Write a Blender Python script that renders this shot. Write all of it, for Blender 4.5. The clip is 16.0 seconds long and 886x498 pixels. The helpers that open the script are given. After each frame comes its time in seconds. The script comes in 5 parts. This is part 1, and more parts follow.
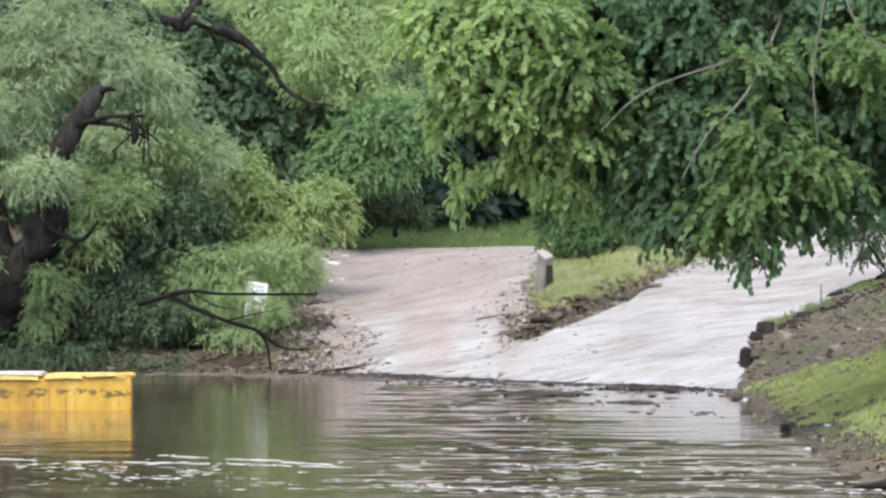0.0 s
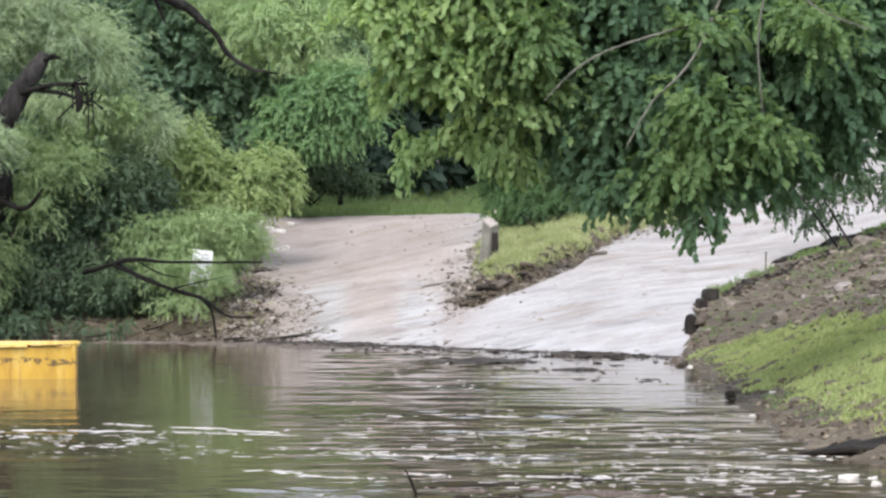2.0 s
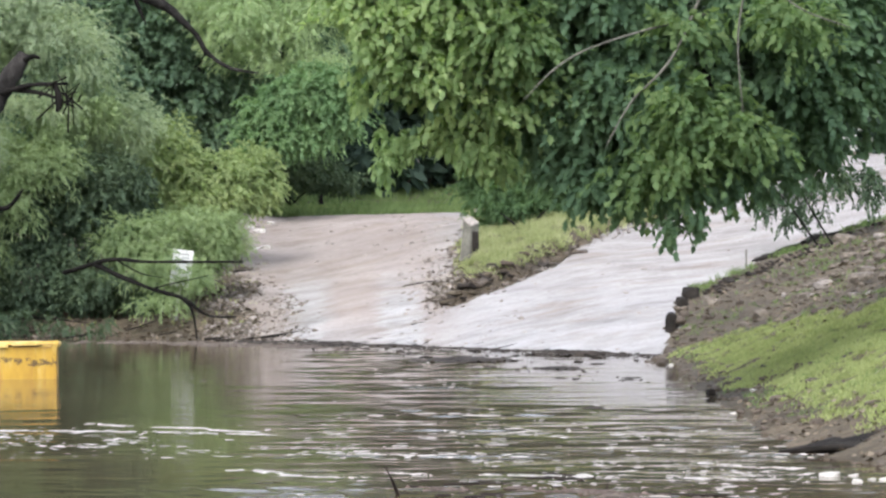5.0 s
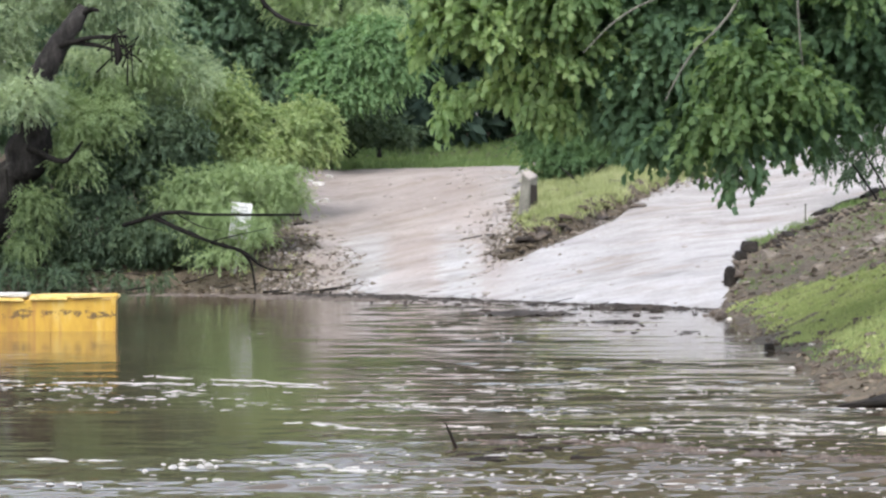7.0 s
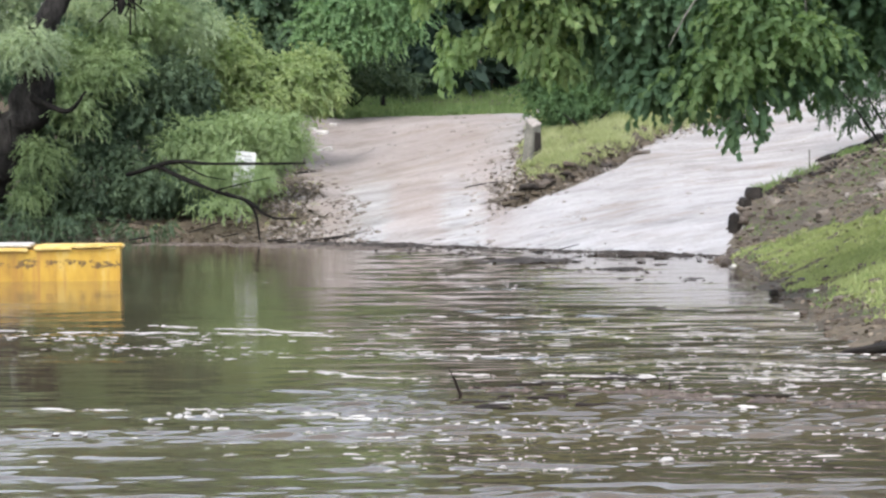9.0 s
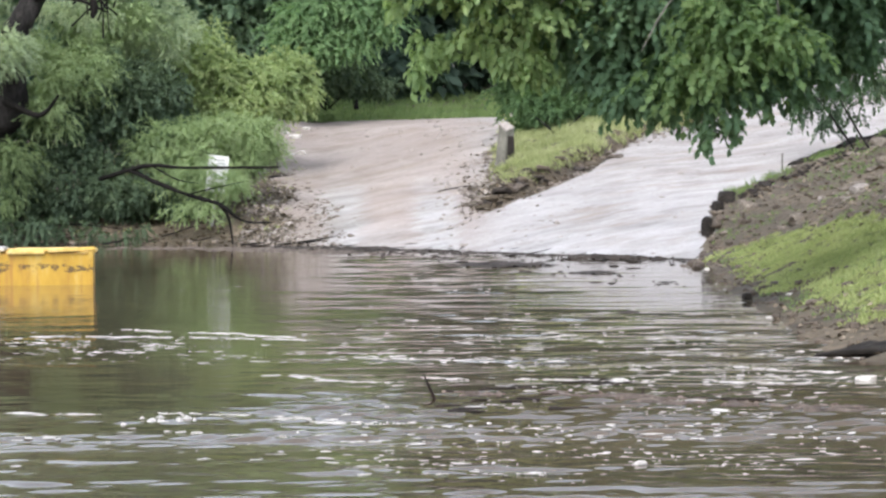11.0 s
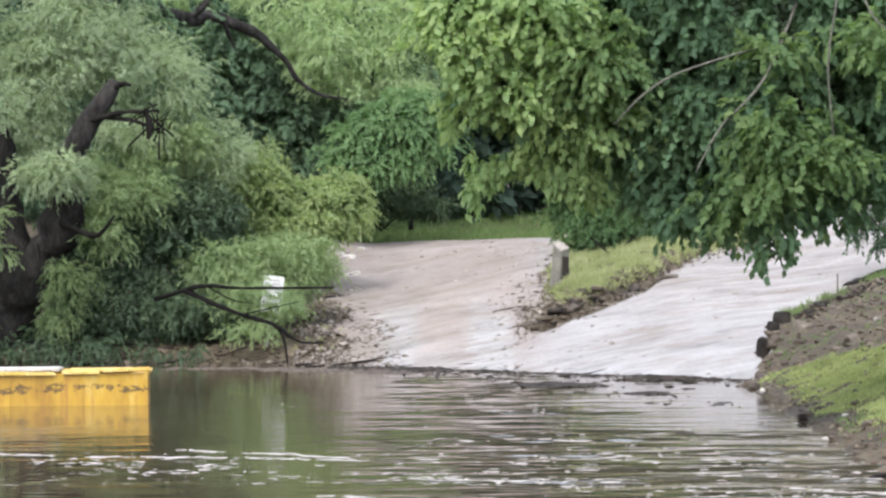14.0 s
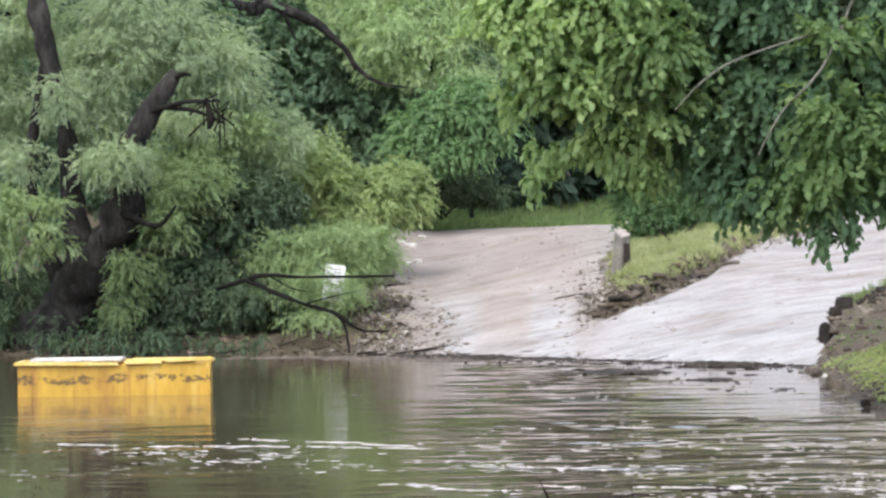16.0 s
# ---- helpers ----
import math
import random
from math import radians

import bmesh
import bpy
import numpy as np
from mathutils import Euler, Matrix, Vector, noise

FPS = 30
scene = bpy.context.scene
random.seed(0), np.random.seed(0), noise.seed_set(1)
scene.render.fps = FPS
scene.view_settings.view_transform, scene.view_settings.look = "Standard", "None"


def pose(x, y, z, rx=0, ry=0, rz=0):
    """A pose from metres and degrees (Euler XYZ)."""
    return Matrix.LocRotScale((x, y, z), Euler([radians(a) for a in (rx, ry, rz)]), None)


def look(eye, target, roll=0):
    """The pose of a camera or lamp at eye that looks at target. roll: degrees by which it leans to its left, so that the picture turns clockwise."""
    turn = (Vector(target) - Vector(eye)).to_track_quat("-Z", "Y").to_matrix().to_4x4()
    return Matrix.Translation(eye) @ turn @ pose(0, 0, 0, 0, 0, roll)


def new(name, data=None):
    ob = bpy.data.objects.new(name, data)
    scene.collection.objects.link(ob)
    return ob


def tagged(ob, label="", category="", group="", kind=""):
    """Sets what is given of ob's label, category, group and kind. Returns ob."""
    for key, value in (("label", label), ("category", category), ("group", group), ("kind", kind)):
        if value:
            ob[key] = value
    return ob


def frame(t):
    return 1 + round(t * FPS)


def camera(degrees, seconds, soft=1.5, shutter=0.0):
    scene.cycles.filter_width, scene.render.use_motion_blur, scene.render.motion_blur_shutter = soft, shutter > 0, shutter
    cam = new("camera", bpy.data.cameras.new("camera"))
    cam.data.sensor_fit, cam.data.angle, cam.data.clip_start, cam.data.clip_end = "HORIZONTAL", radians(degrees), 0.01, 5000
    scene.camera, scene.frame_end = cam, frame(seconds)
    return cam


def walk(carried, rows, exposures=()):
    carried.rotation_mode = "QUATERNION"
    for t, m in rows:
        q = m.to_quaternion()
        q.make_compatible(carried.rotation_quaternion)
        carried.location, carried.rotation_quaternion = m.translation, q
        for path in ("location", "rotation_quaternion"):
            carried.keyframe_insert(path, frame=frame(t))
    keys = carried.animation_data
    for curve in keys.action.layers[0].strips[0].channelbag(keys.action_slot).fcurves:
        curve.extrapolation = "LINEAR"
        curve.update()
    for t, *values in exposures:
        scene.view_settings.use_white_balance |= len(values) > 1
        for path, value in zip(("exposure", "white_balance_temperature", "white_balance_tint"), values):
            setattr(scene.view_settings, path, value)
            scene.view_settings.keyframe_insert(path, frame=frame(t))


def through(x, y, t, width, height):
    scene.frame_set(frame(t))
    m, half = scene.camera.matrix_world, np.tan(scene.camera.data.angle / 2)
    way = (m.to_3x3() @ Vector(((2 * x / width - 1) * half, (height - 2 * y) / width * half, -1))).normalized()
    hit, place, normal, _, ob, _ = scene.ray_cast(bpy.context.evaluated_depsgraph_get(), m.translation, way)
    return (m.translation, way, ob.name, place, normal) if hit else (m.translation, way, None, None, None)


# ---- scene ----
# ---- camera: a long lens held by hand on the near bank ----
EYE = (0.0, 0.0, 2.5)
cam = camera(16.0, 16.0, soft=2.5)
TURNS = [(0, -0.000, 0.509, 0.001),
         (0.5, -0.452, 0.324, 0.076),
         (1, -0.756, 0.424, -0.246),
         (1.5, -0.864, 0.007, -0.201),
         (2, -0.993, -0.079, -0.087),
         (2.5, -1.074, -0.163, -0.162),
         (3, -1.131, -0.128, -0.042),
         (3.5, -1.422, -0.107, -0.287),
         (3.7, -1.550, -0.137, -0.300),
         (5.8, -1.080, -0.080, -0.230),
         (6, -1.008, -0.088, -0.228),
         (6.5, -0.770, -0.569, -0.188),
         (7, -0.282, -0.942, -0.140),
         (7.5, -0.169, -1.634, -0.043),
         (8, -0.331, -1.641, -0.060),
         (8.5, -0.325, -1.258, -0.441),
         (9, -0.200, -1.888, -0.436),
         (9.2, -0.255, -1.985, -0.400),
         (11.3, -0.700, -1.725, -0.466),
         (11.5, -0.639, -1.571, -0.466),
         (12, -0.570, -0.561, -0.282),
         (12.5, -0.680, 0.148, -0.317),
         (13, -0.753, 0.409, -0.285),
         (13.5, -0.129, 0.738, -0.394),
         (14, 0.289, 0.373, -0.452),
         (14.5, 0.219, 0.162, -0.448),
         (15, 0.616, 0.199, -0.504),
         (15.5, 1.057, 0.196, -0.560),
         (16, 1.400, 0.165, -0.844)]


def aim(yaw, pitch, roll):
    a, b = radians(yaw), radians(pitch)
    way = Vector((-math.sin(a) * math.cos(b), math.cos(a) * math.cos(b), math.sin(b)))
    return look(EYE, Vector(EYE) + way * 50.0, roll)


walk(cam, [(t, aim(yaw, pitch, roll)) for t, yaw, pitch, roll in TURNS])

# ---- light: an overcast day ----
world = bpy.data.worlds.new("overcast_sky")
scene.world = world
world.use_nodes = True
wn, wl = world.node_tree.nodes, world.node_tree.links
wn.clear()
sky = wn.new("ShaderNodeTexSky")
sky.sky_type, sky.sun_disc = "NISHITA", False
sky.sun_elevation, sky.sun_rotation = radians(58), radians(200)
sky.air_density, sky.dust_density = 1.0, 3.0
grey = wn.new("ShaderNodeHueSaturation")
grey.inputs["Saturation"].default_value = 0.5
back = wn.new("ShaderNodeBackground")
back.inputs["Strength"].default_value = 0.15
wout = wn.new("ShaderNodeOutputWorld")
wl.new(sky.outputs[0], grey.inputs["Color"])
wl.new(grey.outputs[0], back.inputs["Color"])
wl.new(back.outputs[0], wout.inputs["Surface"])
lamp = bpy.data.lights.new("sun", "SUN")
lamp.energy, lamp.angle, lamp.color = 0.55, radians(60), (1.0, 0.985, 0.965)
sun = new("sun", lamp)
sun.matrix_world = look((-25.0, -20.0, 75.0), (0.0, 70.0, 0.0))
scene.view_settings.exposure = 1.6


# ---- materials ----
def material(name):
    m = bpy.data.materials.new(name)
    m.use_nodes = True
    n, l = m.node_tree.nodes, m.node_tree.links
    return m, n, l, n["Principled BSDF"]


def ramp_node(n, stops):
    r = n.new("ShaderNodeValToRGB")
    while len(r.color_ramp.elements) < len(stops):
        r.color_ramp.elements.new(0.5)
    for e, (p, c) in zip(r.color_ramp.elements, stops):
        e.position, e.color = p, (*c, 1)
    return r


def noise_node(n, l, scale, detail=4.0, rough=0.6, stretch=None, kind="Object"):
    co = n.new("ShaderNodeTexCoord")
    src = co.outputs[kind]
    if stretch:
        mp = n.new("ShaderNodeMapping")
        mp.inputs["Scale"].default_value = stretch
        l.new(src, mp.inputs["Vector"])
        src = mp.outputs[0]
    t = n.new("ShaderNodeTexNoise")
    t.inputs["Scale"].default_value, t.inputs["Detail"].default_value = scale, detail
    t.inputs["Roughness"].default_value = rough
    l.new(src, t.inputs["Vector"])
    return t


def mix_node(n, l, fac, a, b, blend="MIX"):
    m = n.new("ShaderNodeMix")
    m.data_type, m.blend_type = "RGBA", blend
    for sock, v in ((m.inputs[0], fac), (m.inputs[6], a), (m.inputs[7], b)):
        if isinstance(v, (int, float)):
            sock.default_value = v
        elif isinstance(v, tuple):
            sock.default_value = (*v, 1)
        else:
            l.new(v, sock)
    return m.outputs[2]


def bump_node(n, l, p, height, strength, distance):
    b = n.new("ShaderNodeBump")
    b.inputs["Strength"].default_value, b.inputs["Distance"].default_value = strength, distance
    l.new(height, b.inputs["Height"])
    l.new(b.outputs[0], p.inputs["Normal"])
    return b


def surface(name, stops, scale, fine, rough=0.8, bump=0.5, dist=0.02, stretch=None, metal=0.0, sheen=0.5):
    """A mottled surface: broad stains by a colour ramp, fine grain over them, relief."""
    m, n, l, p = material(name)
    a = noise_node(n, l, scale, 5, 0.65, stretch)
    b = noise_node(n, l, fine, 4, 0.7, stretch)
    c = ramp_node(n, stops)
    l.new(a.outputs[0], c.inputs[0])
    g = ramp_node(n, [(0.3, (0.6, 0.6, 0.6)), (0.7, (1.25, 1.25, 1.25))])
    l.new(b.outputs[0], g.inputs[0])
    l.new(mix_node(n, l, 1.0, c.outputs[0], g.outputs[0], "MULTIPLY"), p.inputs["Base Color"])
    p.inputs["Roughness"].default_value, p.inputs["Metallic"].default_value = rough, metal
    p.inputs["Specular IOR Level"].default_value = sheen
    bump_node(n, l, p, b.outputs[0], bump, dist)
    return m


def foliage(name, dark, mid, light, clump=0.35, shine=0.45, through=0.35):
    """Leaves: each of its own tone, with broad patches of older and younger growth."""
    m, n, l, p = material(name)
    g = n.new("ShaderNodeNewGeometry")
    r = ramp_node(n, [(0.0, dark), (0.5, mid), (1.0, light)])
    t = noise_node(n, l, clump, 3, 0.6)
    add = n.new("ShaderNodeMath")
    add.operation = "MULTIPLY_ADD"
    add.inputs[1].default_value = 0.5
    l.new(g.outputs["Random Per Island"], add.inputs[0])
    spread = n.new("ShaderNodeMapRange")
    spread.inputs[1].default_value, spread.inputs[2].default_value = 0.32, 0.68
    spread.inputs[3].default_value, spread.inputs[4].default_value = 0.0, 0.55
    l.new(t.outputs[0], spread.inputs[0])
    l.new(spread.outputs[0], add.inputs[2])
    l.new(add.outputs[0], r.inputs[0])
    l.new(r.outputs[0], p.inputs["Base Color"])
    p.inputs["Roughness"].default_value = shine
    p.inputs["Specular IOR Level"].default_value = 0.18
    tr = n.new("ShaderNodeBsdfTranslucent")
    l.new(mix_node(n, l, 1.0, r.outputs[0], (1.12, 1.15, 0.72), "MULTIPLY"), tr.inputs["Color"])
    mx = n.new("ShaderNodeMixShader")
    mx.inputs[0].default_value = through
    l.new(p.outputs[0], mx.inputs[1])
    l.new(tr.outputs[0], mx.inputs[2])
    l.new(mx.outputs[0], n["Material Output"].inputs["Surface"])
    return m


# paler copy of the willow leaves: brighter light put into the colour
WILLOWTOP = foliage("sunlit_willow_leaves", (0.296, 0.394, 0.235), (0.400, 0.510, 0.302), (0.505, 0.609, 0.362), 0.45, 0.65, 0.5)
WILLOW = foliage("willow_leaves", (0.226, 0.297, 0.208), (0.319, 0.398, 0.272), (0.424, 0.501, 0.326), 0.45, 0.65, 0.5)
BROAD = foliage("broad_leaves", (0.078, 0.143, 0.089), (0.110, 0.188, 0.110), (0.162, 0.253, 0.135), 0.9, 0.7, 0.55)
# brighter copies of the broad leaves: the light on them is in their colour
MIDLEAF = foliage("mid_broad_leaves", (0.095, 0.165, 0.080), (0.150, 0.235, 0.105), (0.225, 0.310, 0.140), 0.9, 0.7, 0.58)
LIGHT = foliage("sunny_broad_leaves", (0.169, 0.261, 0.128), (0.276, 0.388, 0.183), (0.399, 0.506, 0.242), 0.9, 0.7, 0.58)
YELLOWGREEN = foliage("yellow_green_leaves", (0.194, 0.270, 0.133), (0.297, 0.378, 0.184), (0.410, 0.481, 0.245), 0.8, 0.6, 0.5)
DARK = foliage("dark_leaves", (0.080, 0.137, 0.094), (0.129, 0.204, 0.129), (0.193, 0.281, 0.165), 0.4, 0.65)
FRESH = foliage("fresh_leaves", (0.122, 0.219, 0.109), (0.173, 0.283, 0.138), (0.237, 0.351, 0.171), 0.5, 0.65, 0.45)
BUSH = foliage("bush_leaves", (0.050, 0.098, 0.046), (0.082, 0.146, 0.064), (0.122, 0.196, 0.084), 0.5, 0.65, 0.45)
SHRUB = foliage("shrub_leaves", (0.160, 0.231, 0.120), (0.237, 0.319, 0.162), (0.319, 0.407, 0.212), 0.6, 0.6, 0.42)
SUCKER = foliage("willow_sucker_leaves", (0.085, 0.130, 0.062), (0.128, 0.182, 0.086), (0.180, 0.240, 0.112), 0.6, 0.6, 0.4)
# shade under bushes and inside crowns is put into this leaf colour
SHADELEAF = foliage("shade_toned_leaves", (0.041, 0.068, 0.047), (0.071, 0.110, 0.066), (0.120, 0.166, 0.092), 0.6, 0.65)
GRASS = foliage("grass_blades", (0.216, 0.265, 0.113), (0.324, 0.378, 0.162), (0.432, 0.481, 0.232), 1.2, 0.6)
# grass with the verge's shade in its green; weeds on the bank share it
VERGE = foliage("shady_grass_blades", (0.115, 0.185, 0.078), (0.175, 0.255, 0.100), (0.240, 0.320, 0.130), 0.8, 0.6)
# the shade beneath the far trees is put into this near-black colour
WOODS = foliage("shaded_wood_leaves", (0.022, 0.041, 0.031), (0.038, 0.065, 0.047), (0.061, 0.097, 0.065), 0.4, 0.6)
DRYGRASS = foliage("dry_grass_blades", (0.22, 0.262, 0.120), (0.365, 0.405, 0.200), (0.54, 0.56, 0.35), 1.2, 0.6)
WILLOWBARK = surface("willow_bark", [(0.3, (0.012, 0.011, 0.011)), (0.5, (0.030, 0.028, 0.027)), (0.72, (0.075, 0.070, 0.066))], 2.6, 16, 0.95, 1.0, 0.10, (1, 1, 0.35), sheen=0.12)
BARK = surface("bark", [(0.3, (0.005, 0.0048, 0.0045)), (0.7, (0.022, 0.020, 0.018))], 2.0, 14, 0.95, 1.0, 0.08, (1, 1, 0.3), sheen=0.12)
PALEBARK = surface("pale_bark", [(0.3, (0.075, 0.076, 0.060)), (0.7, (0.16, 0.155, 0.128))], 2.0, 14, 0.85, 0.6, 0.02)
WETWOOD = surface("wet_dark_wood", [(0.3, (0.006, 0.005, 0.0045)), (0.7, (0.026, 0.021, 0.017))], 3.0, 25, 0.75, 0.9, 0.03, (0.4, 1, 1), sheen=0.22)
MUD = surface("mud", [(0.25, (0.035, 0.026, 0.019)), (0.5, (0.085, 0.065, 0.048)), (0.75, (0.16, 0.13, 0.10))], 0.9, 9, 0.65, 0.9, 0.05)
STONE = surface("limestone", [(0.3, (0.090, 0.074, 0.058)), (0.7, (0.245, 0.21, 0.172))], 2.5, 20, 0.8, 0.9, 0.03)
PALESTONE = surface("pale_limestone", [(0.3, (0.40, 0.38, 0.35)), (0.7, (0.66, 0.64, 0.60))], 2.5, 20, 0.7, 0.6, 0.02)
CONCRETE = surface("weathered_concrete", [(0.3, (0.085, 0.083, 0.066)), (0.7, (0.22, 0.212, 0.182))], 3.0, 22, 0.85, 0.5, 0.01)
RUBBLE = surface("pale_rubble", [(0.3, (0.19, 0.165, 0.145)), (0.7, (0.40, 0.365, 0.335))], 2.5, 20, 0.8, 0.9, 0.03)


def barge_paint():
    """Yellow paint, streaked with rust below the rim and with a scuffed dark band along the middle."""
    m, n, l, p = material("yellow_paint")
    co = n.new("ShaderNodeTexCoord")
    sep = n.new("ShaderNodeSeparateXYZ")
    l.new(co.outputs["Object"], sep.inputs[0])
    a = noise_node(n, l, 1.6, 5, 0.65, (1, 1, 0.35))
    c = ramp_node(n, [(0.30, (0.24, 0.125, 0.016)), (0.44, (0.37, 0.215, 0.022)), (0.58, (0.46, 0.285, 0.030)), (0.74, (0.50, 0.37, 0.12))])
    l.new(a.outputs[0], c.inputs[0])
    scuff = noise_node(n, l, 4.2, 6, 0.72, (1.0, 1, 1.5))
    band = n.new("ShaderNodeMapRange")
    band.interpolation_type = "SMOOTHSTEP"
    off = n.new("ShaderNodeMath")
    off.operation = "SUBTRACT"
    l.new(sep.outputs[2], off.inputs[0])
    off.inputs[1].default_value = 0.32
    size = n.new("ShaderNodeMath")
    size.operation = "ABSOLUTE"
    l.new(off.outputs[0], size.inputs[0])
    l.new(size.outputs[0], band.inputs[0])
    band.inputs[1].default_value, band.inputs[2].default_value = 0.16, 0.03
    band.inputs[3].default_value, band.inputs[4].default_value = -0.10, 0.055
    add = n.new("ShaderNodeMath")
    l.new(scuff.outputs[0], add.inputs[0])
    l.new(band.outputs[0], add.inputs[1])
    worn = ramp_node(n, [(0.535, (0, 0, 0)), (0.60, (0.9, 0.9, 0.9))])
    l.new(add.outputs[0], worn.inputs[0])
    col = mix_node(n, l, worn.outputs[0], c.outputs[0], (0.075, 0.045, 0.018))
    drip = noise_node(n, l, 7.0, 4, 0.6, (1.0, 1, 0.10))
    rust = ramp_node(n, [(0.52, (0, 0, 0)), (0.66, (0.7, 0.7, 0.7))])
    l.new(drip.outputs[0], rust.inputs[0])
    col = mix_node(n, l, rust.outputs[0], col, (0.30, 0.14, 0.03))
    l.new(col, p.inputs["Base Color"])
    p.inputs["Roughness"].default_value = 0.5
    bump_node(n, l, p, scuff.outputs[0], 0.3, 0.006)
    return m


YELLOW = barge_paint()
YELLOWTOP = surface("faded_yellow_rim", [(0.3, (0.619, 0.396, 0.052)), (0.7, (0.740, 0.585, 0.258))], 3, 25, 0.5, 0.2, 0.005)
LID = surface("grey_sheet", [(0.3, (0.42, 0.40, 0.37)), (0.7, (0.62, 0.60, 0.56))], 2, 18, 0.6, 0.3, 0.01)
SIGNWHITE = surface("white_sign_paint", [(0.3, (0.50, 0.51, 0.51)), (0.7, (0.68, 0.69, 0.69))], 3, 30, 0.5, 0.1, 0.002)
SIGNGREY = surface("grey_print", [(0.3, (0.20, 0.22, 0.22)), (0.7, (0.32, 0.34, 0.34))], 3, 30, 0.5, 0.1, 0.002)
STEEL = surface("dull_steel", [(0.3, (0.22, 0.22, 0.21)), (0.7, (0.35, 0.34, 0.32))], 4, 40, 0.5, 0.2, 0.002, None, 0.6)
FOAM = surface("foam", [(0.3, (0.24, 0.23, 0.21)), (0.7, (0.52, 0.51, 0.49))], 2.2, 40, 0.7, 0.4, 0.005)
SCUM = surface("brown_scum", [(0.3, (0.030, 0.022, 0.017)), (0.5, (0.080, 0.060, 0.047)), (0.72, (0.22, 0.185, 0.155))], 5, 35, 0.75, 0.8, 0.02)
BARKCHIP = surface("wet_bark", [(0.3, (0.012, 0.010, 0.009)), (0.7, (0.055, 0.044, 0.036))], 4.0, 30, 0.7, 0.8, 0.02, sheen=0.25)


def road_material():
    m, n, l, p = material("washed_gravel_road")
    co = n.new("ShaderNodeTexCoord")
    sep = n.new("ShaderNodeSeparateXYZ")
    l.new(co.outputs["Object"], sep.inputs[0])
    broad = noise_node(n, l, 0.35, 5, 0.65)
    streak = noise_node(n, l, 0.9, 5, 0.7, (0.45, 1.6, 1))
    fine = noise_node(n, l, 14, 5, 0.75)
    base = ramp_node(n, [(0.28, (0.215, 0.182, 0.165)), (0.5, (0.29, 0.252, 0.235)), (0.75, (0.37, 0.335, 0.32))])
    l.new(broad.outputs[0], base.inputs[0])
    # the lower ramp is washed clean and pale, the upper road has more soil in it
    up = n.new("ShaderNodeMapRange")
    up.inputs[1].default_value, up.inputs[2].default_value = 2.2, 0.3
    l.new(sep.outputs[2], up.inputs[0])
    pale = ramp_node(n, [(0.3, (0.255, 0.245, 0.245)), (0.5, (0.375, 0.37, 0.375)), (0.72, (0.49, 0.49, 0.50))])
    l.new(streak.outputs[0], pale.inputs[0])
    # two washed wheel tracks run up the left-hand road; the broad ramp beside it is pale all over
    def soft(sock, a_, b_):
        q = n.new("ShaderNodeMapRange")
        q.interpolation_type = "SMOOTHSTEP"
        q.inputs[1].default_value, q.inputs[2].default_value = a_, b_
        l.new(sock, q.inputs[0])
        return q.outputs[0]

    def calc(op, a_, b_):
        q = n.new("ShaderNodeMath")
        q.operation = op
        for k, v in ((0, a_), (1, b_)):
            if isinstance(v, (int, float)):
                q.inputs[k].default_value = v
            else:
                l.new(v, q.inputs[k])
        return q.outputs[0]

    shifted = calc("ADD", sep.outputs[0], calc("MULTIPLY", calc("SUBTRACT", streak.outputs[0], 0.5), 1.6))
    one = soft(calc("ABSOLUTE", calc("ADD", shifted, 1.75), 0), 0.95, 0.25)
    two = soft(calc("ABSOLUTE", calc("SUBTRACT", shifted, 0.85), 0), 0.85, 0.25)
    low = soft(sep.outputs[2], 2.0, 0.7)
    tracks_ = calc("MULTIPLY", calc("MAXIMUM", one, two), low)
    beside = soft(sep.outputs[0], 1.2, 3.2)
    left_ = calc("MAXIMUM", tracks_, calc("MULTIPLY", soft(sep.outputs[2], 0.7, 0.1), 0.45))
    wash = calc("ADD", calc("MULTIPLY", beside, up.outputs[0]), calc("MULTIPLY", calc("SUBTRACT", 1.0, beside), left_))
    grit = ramp_node(n, [(0.3, (0.22, 0.212, 0.21)), (0.5, (0.32, 0.312, 0.312)), (0.72, (0.42, 0.415, 0.415))])
    l.new(streak.outputs[0], grit.inputs[0])
    under = mix_node(n, l, calc("MULTIPLY", beside, 0.8), base.outputs[0], grit.outputs[0])
    col = mix_node(n, l, wash, under, pale.outputs[0])
    g = ramp_node(n, [(0.3, (0.68, 0.66, 0.64)), (0.7, (1.15, 1.15, 1.15))])
    l.new(fine.outputs[0], g.inputs[0])
    col = mix_node(n, l, 1.0, col, g.outputs[0], "MULTIPLY")
    soil = ramp_node(n, [(0.52, (0, 0, 0)), (0.66, (0.85, 0.85, 0.85))])
    patch = noise_node(n, l, 0.55, 6, 0.72, (0.6, 1.5, 1))
    l.new(patch.outputs[0], soil.inputs[0])
    col = mix_node(n, l, soil.outputs[0], col, (0.22, 0.18, 0.15))
    blot = ramp_node(n, [(0.36, (0.74, 0.72, 0.70)), (0.5, (1, 1, 1)), (0.68, (1.06, 1.06, 1.07))])
    dull = noise_node(n, l, 0.8, 7, 0.75, (0.7, 1.2, 1))
    l.new(dull.outputs[0], blot.inputs[0])
    col = mix_node(n, l, 1.0, col, blot.outputs[0], "MULTIPLY")
    silted = calc("MULTIPLY", soft(shifted, -1.3, -2.6), soft(sep.outputs[2], 1.3, 0.4))
    col = mix_node(n, l, calc("MULTIPLY", silted, 0.85), col, (0.20, 0.168, 0.145))
    l.new(col, p.inputs["Base Color"])
    wet = n.new("ShaderNodeMapRange")
